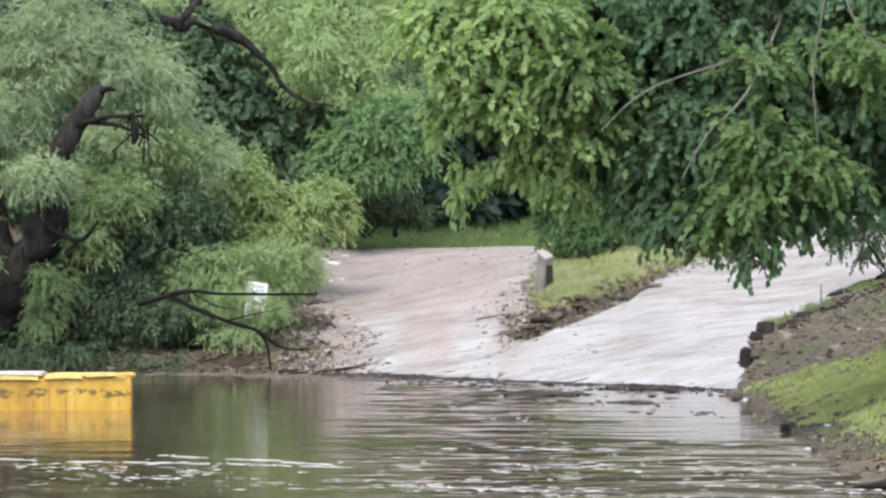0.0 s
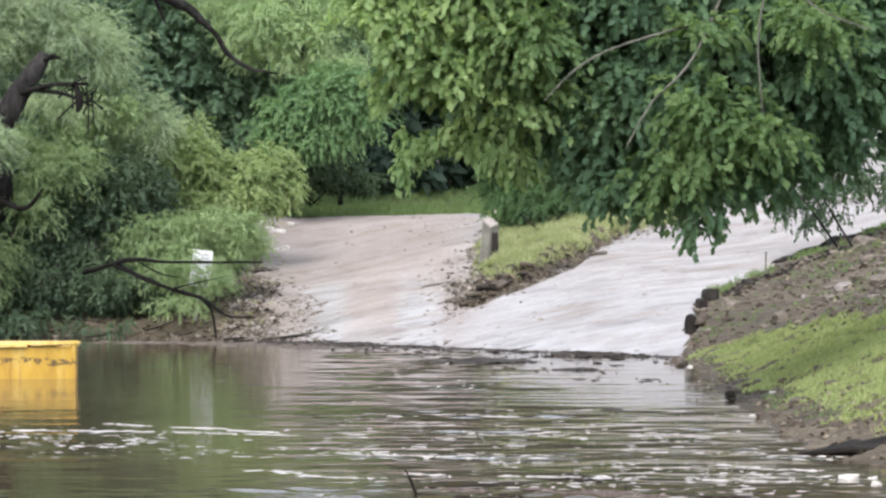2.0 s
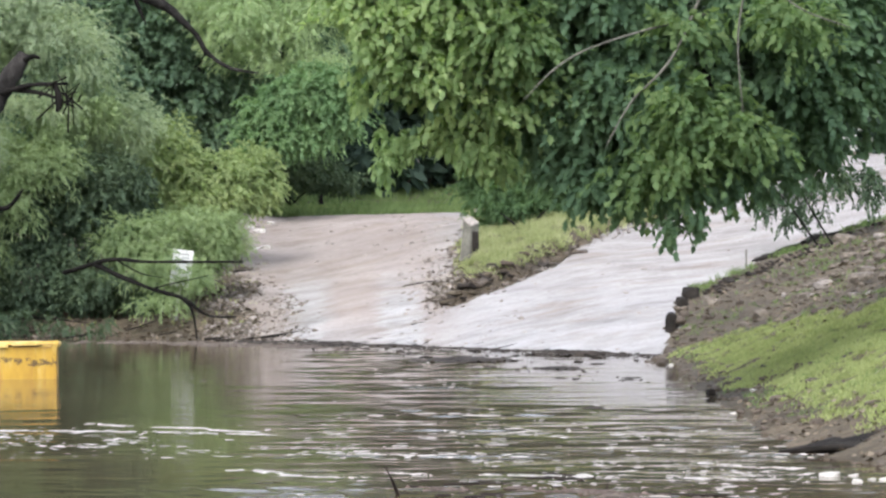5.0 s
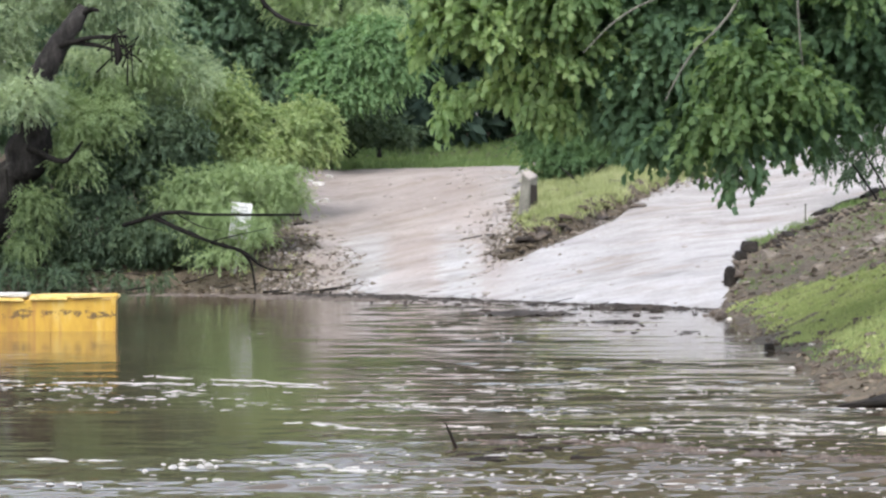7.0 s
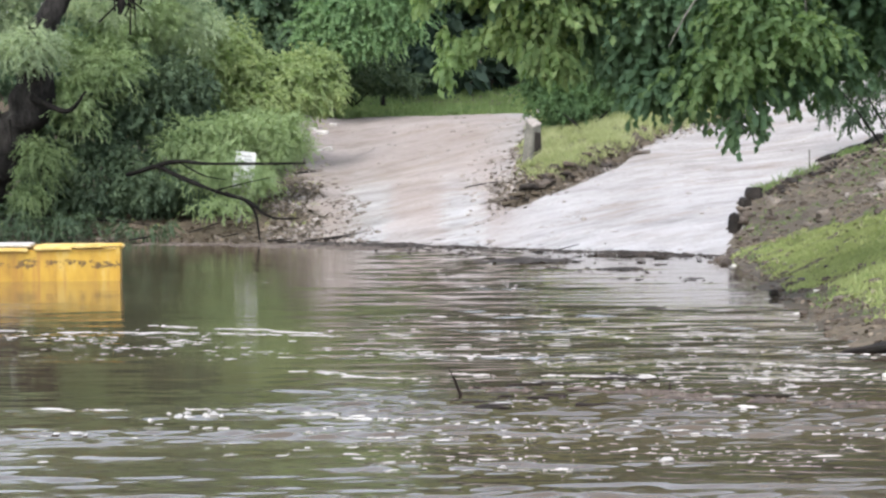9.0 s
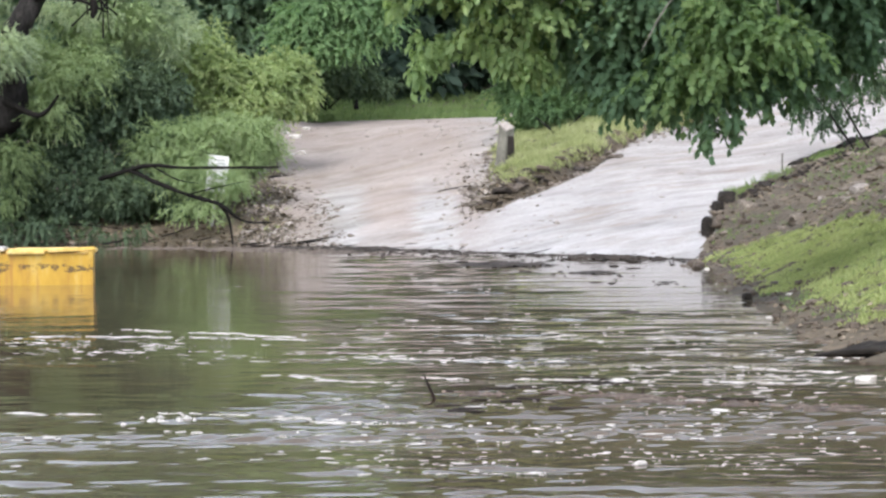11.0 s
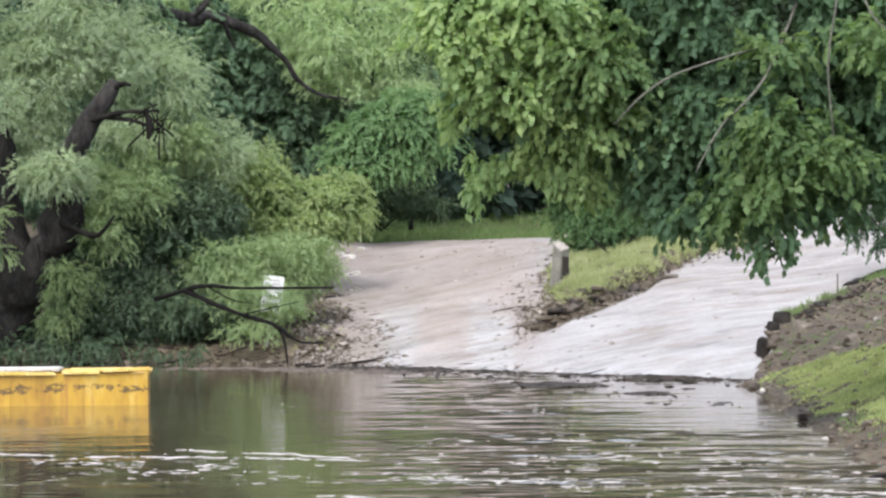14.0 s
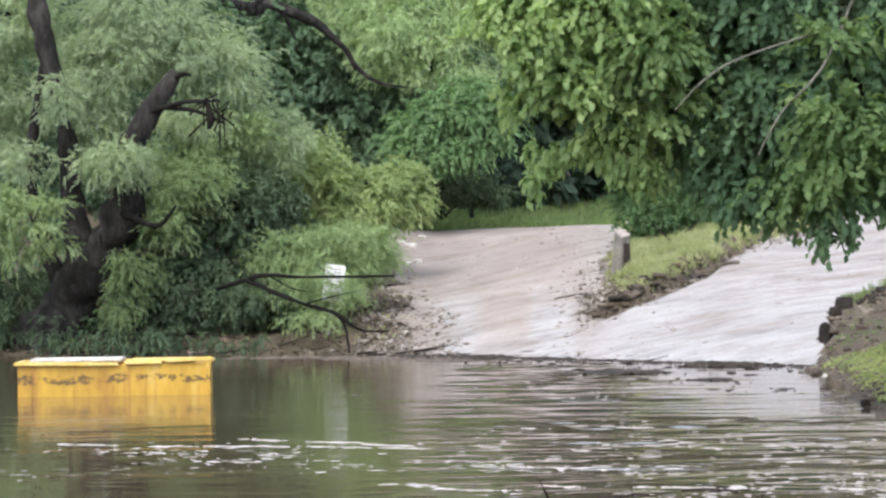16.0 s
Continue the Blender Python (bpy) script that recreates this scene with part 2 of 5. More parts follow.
    wet.inputs[3].default_value, wet.inputs[4].default_value = 0.75, 0.38
    l.new(wash, wet.inputs[0])
    l.new(wet.outputs[0], p.inputs["Roughness"])
    bump_node(n, l, p, fine.outputs[0], 0.7, 0.03)
    return m


def ground_material():
    m, n, l, p = material("bare_soil")
    a = noise_node(n, l, 0.5, 6, 0.7)
    b = noise_node(n, l, 7, 5, 0.75)
    c = ramp_node(n, [(0.3, (0.040, 0.031, 0.019)), (0.5, (0.082, 0.064, 0.041)), (0.7, (0.148, 0.118, 0.082))])
    l.new(a.outputs[0], c.inputs[0])
    g = ramp_node(n, [(0.3, (0.45, 0.43, 0.40)), (0.7, (1.3, 1.3, 1.3))])
    l.new(b.outputs[0], g.inputs[0])
    l.new(mix_node(n, l, 1.0, c.outputs[0], g.outputs[0], "MULTIPLY"), p.inputs["Base Color"])
    p.inputs["Roughness"].default_value = 0.75
    bump_node(n, l, p, b.outputs[0], 1.0, 0.06)
    return m


def water_material():
    m, n, l, p = material("muddy_river_water")
    silt = noise_node(n, l, 0.12, 4, 0.6, (0.6, 1.5, 1))
    c = ramp_node(n, [(0.35, (0.060, 0.045, 0.030)), (0.65, (0.092, 0.070, 0.046))])
    l.new(silt.outputs[0], c.inputs[0])
    l.new(c.outputs[0], p.inputs["Base Color"])
    p.inputs["Roughness"].default_value = 0.05
    p.inputs["IOR"].default_value = 1.333
    swell = noise_node(n, l, 0.9, 3, 0.55, (0.30, 1.0, 1))
    chop = noise_node(n, l, 3.2, 4, 0.6, (0.35, 1.0, 1))
    calm = noise_node(n, l, 0.16, 4, 0.6, (0.35, 1.6, 1))
    where = ramp_node(n, [(0.44, (0.40, 0.40, 0.40)), (0.60, (1, 1, 1))])
    l.new(calm.outputs[0], where.inputs[0])
    mul = n.new("ShaderNodeMath")
    mul.operation = "MULTIPLY"
    l.new(chop.outputs[0], mul.inputs[0])
    l.new(where.outputs[0], mul.inputs[1])
    add = n.new("ShaderNodeMath")
    add.operation = "MULTIPLY_ADD"
    add.inputs[1].default_value = 0.9
    l.new(mul.outputs[0], add.inputs[0])
    l.new(swell.outputs[0], add.inputs[2])
    bump_node(n, l, p, add.outputs[0], 1.0, 0.005)
    return m


ROAD, SOIL, WATER = road_material(), ground_material(), water_material()


# ---- mesh helpers ----
def soup(name, verts, tris, mat, smooth=False):
    """A mesh from arrays of corners and triangles."""
    me = bpy.data.meshes.new(name)
    verts, tris = np.asarray(verts, np.float32), np.asarray(tris, np.int32)
    k = tris.shape[1]
    me.vertices.add(len(verts))
    me.vertices.foreach_set("co", verts.ravel())
    me.loops.add(tris.size)
    me.loops.foreach_set("vertex_index", tris.ravel())
    me.polygons.add(len(tris))
    me.polygons.foreach_set("loop_start", np.arange(0, tris.size, k, dtype=np.int32))
    me.update(calc_edges=True)
    me.validate()
    if smooth:
        me.polygons.foreach_set("use_smooth", np.ones(len(tris), bool))
    me.materials.append(mat)
    return me


def part(name, bm, mat, parent, label=""):
    """Links a bmesh as one mesh object under a thing or a part."""
    me = bpy.data.meshes.new(name)
    bm.to_mesh(me)
    bm.free()
    me.materials.append(mat)
    ob = new(name, me)
    ob.parent = parent
    if label:
        tagged(ob, label)
    return ob


def part_mesh(name, me, parent, label="", kind=""):
    ob = new(name, me)
    ob.parent = parent
    return tagged(ob, label, kind=kind)


def thing(name, place, label, category, group="", turn=0.0, kind=""):
    ob = new(name)
    ob.matrix_basis = pose(*place, 0, 0, turn)
    ob.empty_display_size = 0.2
    return tagged(ob, label, category, group, kind)


def lump(rng, sx, sy, sz, rough=0.25, subdiv=2):
    """A worn stone: a ball pulled out of round, with flat sides."""
    bm = bmesh.new()
    bmesh.ops.create_icosphere(bm, subdivisions=subdiv, radius=1.0)
    off = Vector(rng.uniform(-50, 50, 3))
    for v in bm.verts:
        k = 1 + rough * noise.noise(v.co * 1.3 + off) * 1.6 + rough * 0.5 * noise.noise(v.co * 3.1 + off)
        c = v.co * k
        c = Vector((max(-0.86, min(0.86, c.x)), max(-0.86, min(0.86, c.y)), max(-0.8, min(0.8, c.z))))
        v.co = Vector((c.x * sx, c.y * sy, c.z * sz))
    return bm


def box(sx, sy, sz, bevel=0.01, at=(0, 0, 0)):
    bm = bmesh.new()
    bmesh.ops.create_cube(bm, size=1.0)
    for v in bm.verts:
        v.co = Vector((v.co.x * sx, v.co.y * sy, v.co.z * sz)) + Vector(at)
    if bevel:
        bmesh.ops.bevel(bm, geom=bm.edges[:], offset=bevel, segments=2, affect="EDGES")
    return bm


def tube(points, radii, mat, name, sides=8, knots=0.12, seed=0):
    """A limb along points, tapering through radii, with knots and bends."""
    pts = [Vector(p) for p in points]
    fine, rad = [], []
    for i in range(len(pts) - 1):
        a, b = pts[max(i - 1, 0)], pts[i]
        c, d = pts[i + 1], pts[min(i + 2, len(pts) - 1)]
        for k in range(6):
            u = k / 6
            fine.append(0.5 * (2 * b + (c - a) * u + (2 * a - 5 * b + 4 * c - d) * u * u + (3 * b - a - 3 * c + d) * u ** 3))
            rad.append(radii[i] * (1 - u) + radii[i + 1] * u)
    fine.append(pts[-1])
    rad.append(radii[-1])
    vs, fs = [], []
    for i, p in enumerate(fine):
        ahead = (fine[min(i + 1, len(fine) - 1)] - fine[max(i - 1, 0)]).normalized()
        side = ahead.cross(Vector((0.13, 0.99, 0.07))).normalized()
        other = ahead.cross(side)
        for s in range(sides):
            a = 2 * math.pi * s / sides
            q = Vector((math.cos(a), math.sin(a), 0))
            k = 1 + knots * (2.2 * noise.noise(q + p * 1.7 + Vector((seed, 0, 0))) + 1.3 * noise.noise(q * 2.3 + p * 5.0))
            vs.append(p + (side * math.cos(a) + other * math.sin(a)) * rad[i] * k)
    for i in range(len(fine) - 1):
        for s in range(sides):
            t = (s + 1) % sides
            fs.append((i * sides + s, i * sides + t, (i + 1) * sides + t, (i + 1) * sides + s))
    return soup(name, [tuple(v) for v in vs], fs, mat, True)


# ---- the lie of the land ----
def shore_y(x):
    """Where the far shore and the ramp meet the water."""
    return np.interp(x, [-60, -20, -12, -7, -2.4, 6.6, 60], [97, 89, 86, 84.5, 82.0, 70.0, -1.2])


def shore_x(y):
    """Where the side bank meets the water."""
    return np.interp(y, [-40, 10, 24, 34, 38.7, 45, 51, 60.6, 70, 200], [30, 12, 7.2, 5.7, 5.2, 5.42, 5.5, 6.15, 6.6, 6.6])


def edge_x(y):
    """The road's edge along the side bank."""
    return np.interp(y, [10, 24, 34, 45, 51, 60, 67, 69.4, 71.9, 75.4, 77.4, 78.1, 79.5, 81.2, 82.7, 84, 86, 90, 140], [10, 5.5, 4.2, 4.2, 4.5, 5.2, 6.1, 6.55, 6.9, 7.45, 7.9, 8.6, 9.5, 10.6, 11.6, 13.2, 18, 30, 200])


def step(a, b, v):
    t = np.clip((v - a) / (b - a), 0, 1)
    return t * t * (3 - 2 * t)


TABLE = np.random.default_rng(5).uniform(-1, 1, (251, 251))


def ripple(x, y, size, seed=0.0):
    """Smooth random unevenness, about -1 to 1."""
    total = 0.0
    for k, amp in ((1.0, 1.0), (2.3, 0.45)):
        a, b = np.asarray(x) * k / (size * 1.25) + seed * 13.71 + 400, np.asarray(y) * k / (size * 1.25) + seed * 7.37 + 400
        i, j = np.floor(a).astype(int), np.floor(b).astype(int)
        u, v = a - i, b - j
        u, v = u * u * (3 - 2 * u), v * v * (3 - 2 * v)
        t = [TABLE[(i + p) % 251, (j + q) % 251] for p, q in ((0, 0), (1, 0), (0, 1), (1, 1))]
        total = total + amp * ((t[0] * (1 - u) + t[1] * u) * (1 - v) + (t[2] * (1 - u) + t[3] * u) * v)
    return total * 0.95


def slope_z(x, y):
    """The ramp and the two roads that leave it."""
    d = y - shore_y(x)
    mid = np.interp(d, [-60, -12, 0, 5, 22, 26, 80], [-5, -1.6, 0, 0.75, 3.10, 3.36, 3.5])
    mid = mid + np.interp(y, [103, 109, 113, 126, 180], [0, 0.12, 0.45, 1.9, 4.0])
    side = np.interp(d, [-60, -12, 0, 5, 40, 60, 120], [-5, -1.6, 0, 0.72, 4.75, 5.6, 6.5])
    k = step(5.0, 9.0, x)
    return mid * (1 - k) + side * k


def ridge_d(x, y):
    """Metres inside the low grassy strip between the two roads, negative outside."""
    left = x - np.interp(y, [80, 82, 91, 99, 104, 112], [2.3, 2.0, 2.55, 2.95, 3.3, 4.2])
    right = np.interp(y, [80, 81.5, 84.7, 89.5, 93, 100, 112, 140], [1.0, 2.0, 4.5, 6.5, 9.0, 11.6, 16.0, 24.0]) - x
    return np.minimum(left * 0.45, right * 0.75) + 0.14 * ripple(x, y, 0.5, 3.0)


def ridge_k(x, y):
    return step(-0.05, 0.45, ridge_d(x, y))


def land_z(x, y):
    z = slope_z(x, y) + 0.03 * ripple(x, y, 1.1) + 0.05 * ripple(x, y, 3.5, 2.0)
    z = z + 0.34 * ridge_k(x, y) * (1 + 0.2 * ripple(x, y, 0.4, 5.0))
    run = x - shore_x(y)
    bank = np.where(run > 0, 0.30 * run + 0.12 * np.maximum(run - 0.8, 0), 0.30 * run)
    bank = np.minimum(bank, 3.0 + 0.05 * run) + 0.06 * ripple(x, y, 0.8, 1.0) + 0.03 * ripple(x, y, 0.3, 4.0)
    bank = bank + step(0.2, 1.2, run) * (0.07 * ripple(x, y, 0.42, 8.0) + 0.05 * ripple(x, y, 0.2, 3.0))
    e = x - edge_x(y) + 0.12 * ripple(x, y, 0.6, 7.0)
    k = step(-0.05, 0.18, e)
    z = z * (1 - k) + np.maximum(z + 0.20, bank) * k
    near = 0.95 - 0.30 * np.maximum(y - 2.0, 0)
    z = np.where(y < 18, np.maximum(np.minimum(z, 1.0), near), z)
    muddy = step(-2.6, -4.2, x + 0.4 * ripple(x, y, 1.2, 9.0)) * step(0, 3, y - shore_y(x))
    return z + muddy * (0.15 + 0.10 * ripple(x, y, 0.7, 6.0))


def road_in(x, y):
    """Metres inside the road's ragged edge, negative outside."""
    wob = 0.26 * ripple(x, y, 1.1, 6.0) + 0.16 * ripple(x, y, 0.5, 11.0) + 0.07 * ripple(x, y, 0.2, 2.0)
    left = np.interp(y, [78, 84, 92, 100, 105, 130], [-2.2, -2.9, -3.6, -4.0, -4.4, -8])
    m = np.minimum(x - left + wob * 1.3, edge_x(y) - 0.1 - x + 0.4 * wob)
    m = np.minimum(m, np.interp(y, [83, 86, 90], [-0.10, -0.22, 0.13]) - ridge_d(x, y) + 0.35 * wob)
    far = np.where(x < 5, 107.5, 126.0)
    return np.minimum(np.minimum(m, far - y + 2 * wob), y - shore_y(x) + 3.0)


def road_mask(x, y):
    return road_in(x, y) > 0


xs = np.concatenate([-np.geomspace(2500, 26, 22), np.arange(-25.5, 26, 0.22), np.geomspace(26.5, 2500, 22)])
ys = np.concatenate([-np.geomspace(2500, 12, 14), np.arange(-10, 32, 2.0), np.arange(32, 110, 0.25), np.geomspace(110.5, 4000, 30)])
gx, gy = np.meshgrid(xs, ys)
gz = land_z(gx, gy)
w = len(xs)
idx = np.arange(len(ys) * w).reshape(len(ys), w)
quads = np.stack([idx[:-1, :-1], idx[:-1, 1:], idx[1:, 1:], idx[1:, :-1]], -1).reshape(-1, 4)
ground = new("ground", soup("ground", np.stack([gx, gy, gz], -1).reshape(-1, 3), quads, SOIL, True))
tagged(ground, "bare brown soil and river bank under the trees", "ground", kind="structure")

cell = 0.16
xs, ys = np.arange(-9, 30, cell), np.arange(58, 128, cell)
gx, gy = np.meshgrid(xs, ys)
inside = road_in(gx, gy)
keep = inside > -0.6
gz = land_z(gx, gy) + np.clip(inside * 0.25, -0.2, 0.035) + 0.012 * ripple(gx, gy, 0.25, 8.0)
tracks = np.exp(-((gx + 1.35) / 0.5) ** 2) + np.exp(-((gx - 0.95) / 0.5) ** 2)
gz -= 0.02 * tracks * (gy < 104)
w = len(xs)
idx = np.arange(len(ys) * w).reshape(len(ys), w)
full = keep[:-1, :-1] & keep[:-1, 1:] & keep[1:, 1:] & keep[1:, :-1]
quads = np.stack([idx[:-1, :-1], idx[:-1, 1:], idx[1:, 1:], idx[1:, :-1]], -1)[full]
used, inv = np.unique(quads, return_inverse=True)
road = new("road", soup("road", np.stack([gx, gy, gz], -1).reshape(-1, 3)[used], inv.reshape(-1, 4), ROAD, True))
tagged(road, "pale washed gravel boat ramp and track, wet near the water", "road", kind="structure")

def wave_z(x, y):
    """Wind ripples and current: streaks of waves, short and steep near the eye's bank, over a calm backwater on the willow's side."""
    rng = np.random.default_rng(17)
    near = step(38, 27, y)
    long_, short = 0 * x, 0 * x
    for k in range(18):
        size = 0.34 * 1.11 ** k
        turn = math.pi / 2 + rng.normal() * 0.32
        kx, ky = 2 * math.pi * math.cos(turn) / size, 2 * math.pi * math.sin(turn) / size
        long_ = long_ + 0.0056 * size * np.sin(kx * x + ky * y + rng.uniform(0, 6) + 1.8 * ripple(x * 0.5, y, 1.3, k * 1.0))
    for k in range(14):
        size = 0.20 * 1.11 ** k
        turn = math.pi / 2 + rng.normal() * 0.45
        kx, ky = 2 * math.pi * math.cos(turn) / size, 2 * math.pi * math.sin(turn) / size
        short = short + 0.0066 * size * np.sin(kx * x + ky * y + rng.uniform(0, 6) + 1.8 * ripple(x * 0.7, y, 0.6, k * 1.0))
    z = long_ * (0.50 - 0.30 * near) + short * (0.18 + 0.90 * near)
    streak = 0.75 * ripple(x * 0.11, y, 1.0, 2.2) + 0.55 * ripple(x * 0.20, y, 2.6, 1.0) + 0.35 * ripple(x * 0.35, y, 0.45, 4.4)
    current = step(-2.0, -0.7, x + 0.5 * ripple(x, y, 2.0, 5.0))
    close = step(33, 27, y)
    lively = 0.07 + 0.16 * current + (0.14 + 0.55 * current + 0.80 * close * (1 - 0.4 * current)) * step(-0.10, 0.75, streak + 0.10 * current + 0.22 * close)
    # the current sets in past the ramp's foot; the corner below the side bank lies slack
    race = step(-1.9, -1.0, x) * step(3.4, 1.4, x + 0.4 * ripple(x, y, 1.5, 7.0))
    slack = step(34, 8, shore_y(x) - y) * step(1.2, 3.4, x)
    lively = lively + 0.26 * race * step(76, 68, y) * (1 - close) * (1 + 0.5 * ripple(x * 0.2, y, 1.2, 6.0))
    return z * lively * step(112, 80, y) * (1 - 0.72 * slack)


ys = [-60.0, -10.0, 10.0, 20.0]
while ys[-1] < 90:
    ys.append(ys[-1] + (0.028 if ys[-1] < 33 else max(0.05, 0.0015 * ys[-1])))
ys = np.array(ys + [100.0, 140.0])
xs = np.concatenate([[-220, -60, -26], np.linspace(-0.19, 0.19, 240) * 62, [26, 60, 220]])
gx, gy = np.meshgrid(xs, ys)
inner = (gy > 19) & (gy < 95) & (np.abs(gx) < 20)
gx = np.where(inner, gx * np.clip(gy, 20, 90) / 62, gx)
gz = np.where(inner, wave_z(gx, gy), 0)
idx = np.arange(gx.size).reshape(gx.shape)
quads = np.stack([idx[:-1, :-1], idx[:-1, 1:], idx[1:, 1:], idx[1:, :-1]], -1).reshape(-1, 4)
water = new("water", soup("water", np.stack([gx, gy, gz], -1).reshape(-1, 3), quads, WATER, True))
tagged(water, "muddy olive-brown river water with ripples and current", "water", kind="structure")


# ---- leaves ----
def unit(v):
    return v / np.maximum(np.linalg.norm(v, axis=-1, keepdims=True), 1e-9)


def leaf_soup(base, along, face, length, width):
    """Folded leaves: four corners and two triangles each."""
    side = unit(np.cross(along, face))
    up = unit(np.cross(side, along))
    l, w_ = length[:, None], width[:, None]
    mid = base + along * l * 0.42
    v = np.stack([base, mid + side * w_ * 0.5 + up * w_ * 0.18, base + along * l - up * l * 0.10, mid - side * w_ * 0.5 + up * w_ * 0.18], 1)
    k = np.arange(len(base))[:, None] * 4
    f = np.concatenate([k + [0, 1, 2], k + [0, 2, 3]], 1).reshape(-1, 3)
    return v.reshape(-1, 3), f


def crown(lobes, clumps, sprays, per, length, width, reach, droop, seed, spread=0.3, shell=0.45, wild=0.35, gaps=()):
    """Leaves of a crown. gaps: holes in it, (x, z, rx, rz) each. lobes: (x, y, z, rx, ry, rz) each. Clumps sit in the lobes, most of them near the outside, each a bunch of sprays, each spray a row of leaves."""
    rng = np.random.default_rng(seed)
    lobes = np.asarray(lobes, float)
    area = (lobes[:, 3] * lobes[:, 5]) ** 0.85
    pick = rng.choice(len(lobes), clumps, p=area / area.sum())
    out = unit(rng.normal(size=(clumps, 3)))
    rad = shell + (1.0 - shell) * rng.random(clumps) ** 0.6
    rad *= 1 + 0.17 * rng.normal(size=clumps)
    c = lobes[pick, :3] + out * rad[:, None] * lobes[pick, 3:]
    size = rng.uniform(0.55, 1.3, clumps) * spread
    s_c = np.repeat(np.arange(clumps), sprays)
    n = len(s_c)
    off = unit(rng.normal(size=(n, 3))) * rng.random((n, 1)) ** 0.5 * size[s_c][:, None] * np.array([1.25, 1.1, 0.62])
    start = c[s_c] + off
    way = unit(out[s_c] * 0.5 + unit(off) * 0.8 + rng.normal(size=(n, 3)) * 0.35 + np.array([0, 0, -droop * 0.4]))
    ln = reach * rng.uniform(0.5, 1.3, n)
    i = np.repeat(np.arange(n), per)
    u = (np.tile(np.arange(per), n) + rng.random(n * per)) / per
    sag = np.array([0, 0, -1.0]) * (droop * u ** 1.5)[:, None]
    base = start[i] + (way[i] * u[:, None] + sag) * ln[i][:, None]
    head = unit(way[i] + sag * 1.5 + rng.normal(size=(len(i), 3)) * 0.5 + np.array([0, 0, -0.4 * droop]))
    # leaves turn their faces out of the clump and up to the light
    face = unit(unit(off)[i] * 0.9 + out[s_c][i] * 0.4 + np.array([0, -0.40, 0.65]) + rng.normal(size=(len(i), 3)) * wild)
    size = rng.uniform(0.6, 1.25, len(i))
    ragged = rng.uniform(0.75, 1.25, n)[i]
    whole = np.ones(len(i), bool)
    for gx_, gz_, grx, grz in gaps:
        whole &= ((base[:, 0] - gx_) / grx) ** 2 + ((base[:, 2] - gz_) / grz) ** 2 > ragged
    base, head, face, size = base[whole], head[whole], face[whole], size[whole]
    return leaf_soup(base, head, face, length * size, width * size)


def tree(name, place, label, limbs, bark, crowns, category="tree", twig_bark=None):
    """limbs: (name, points, radii) ; crowns: (leaf material, arguments of crown)."""
    t = thing(name, place, label, category)
    o = Vector(place)
    for k, (nm, pts, rad) in enumerate(limbs):
        part_mesh(nm, tube([Vector(p) - o for p in pts], rad, twig_bark if twig_bark and nm == "branch" else bark, nm, 14 if nm == "trunk" else 9, 0.20, k * 3.1), t)
    for mat, args in crowns:
        v, f = crown(**args)
        part_mesh("crown", soup("crown", v - np.array(place), f, mat), t)
    return t


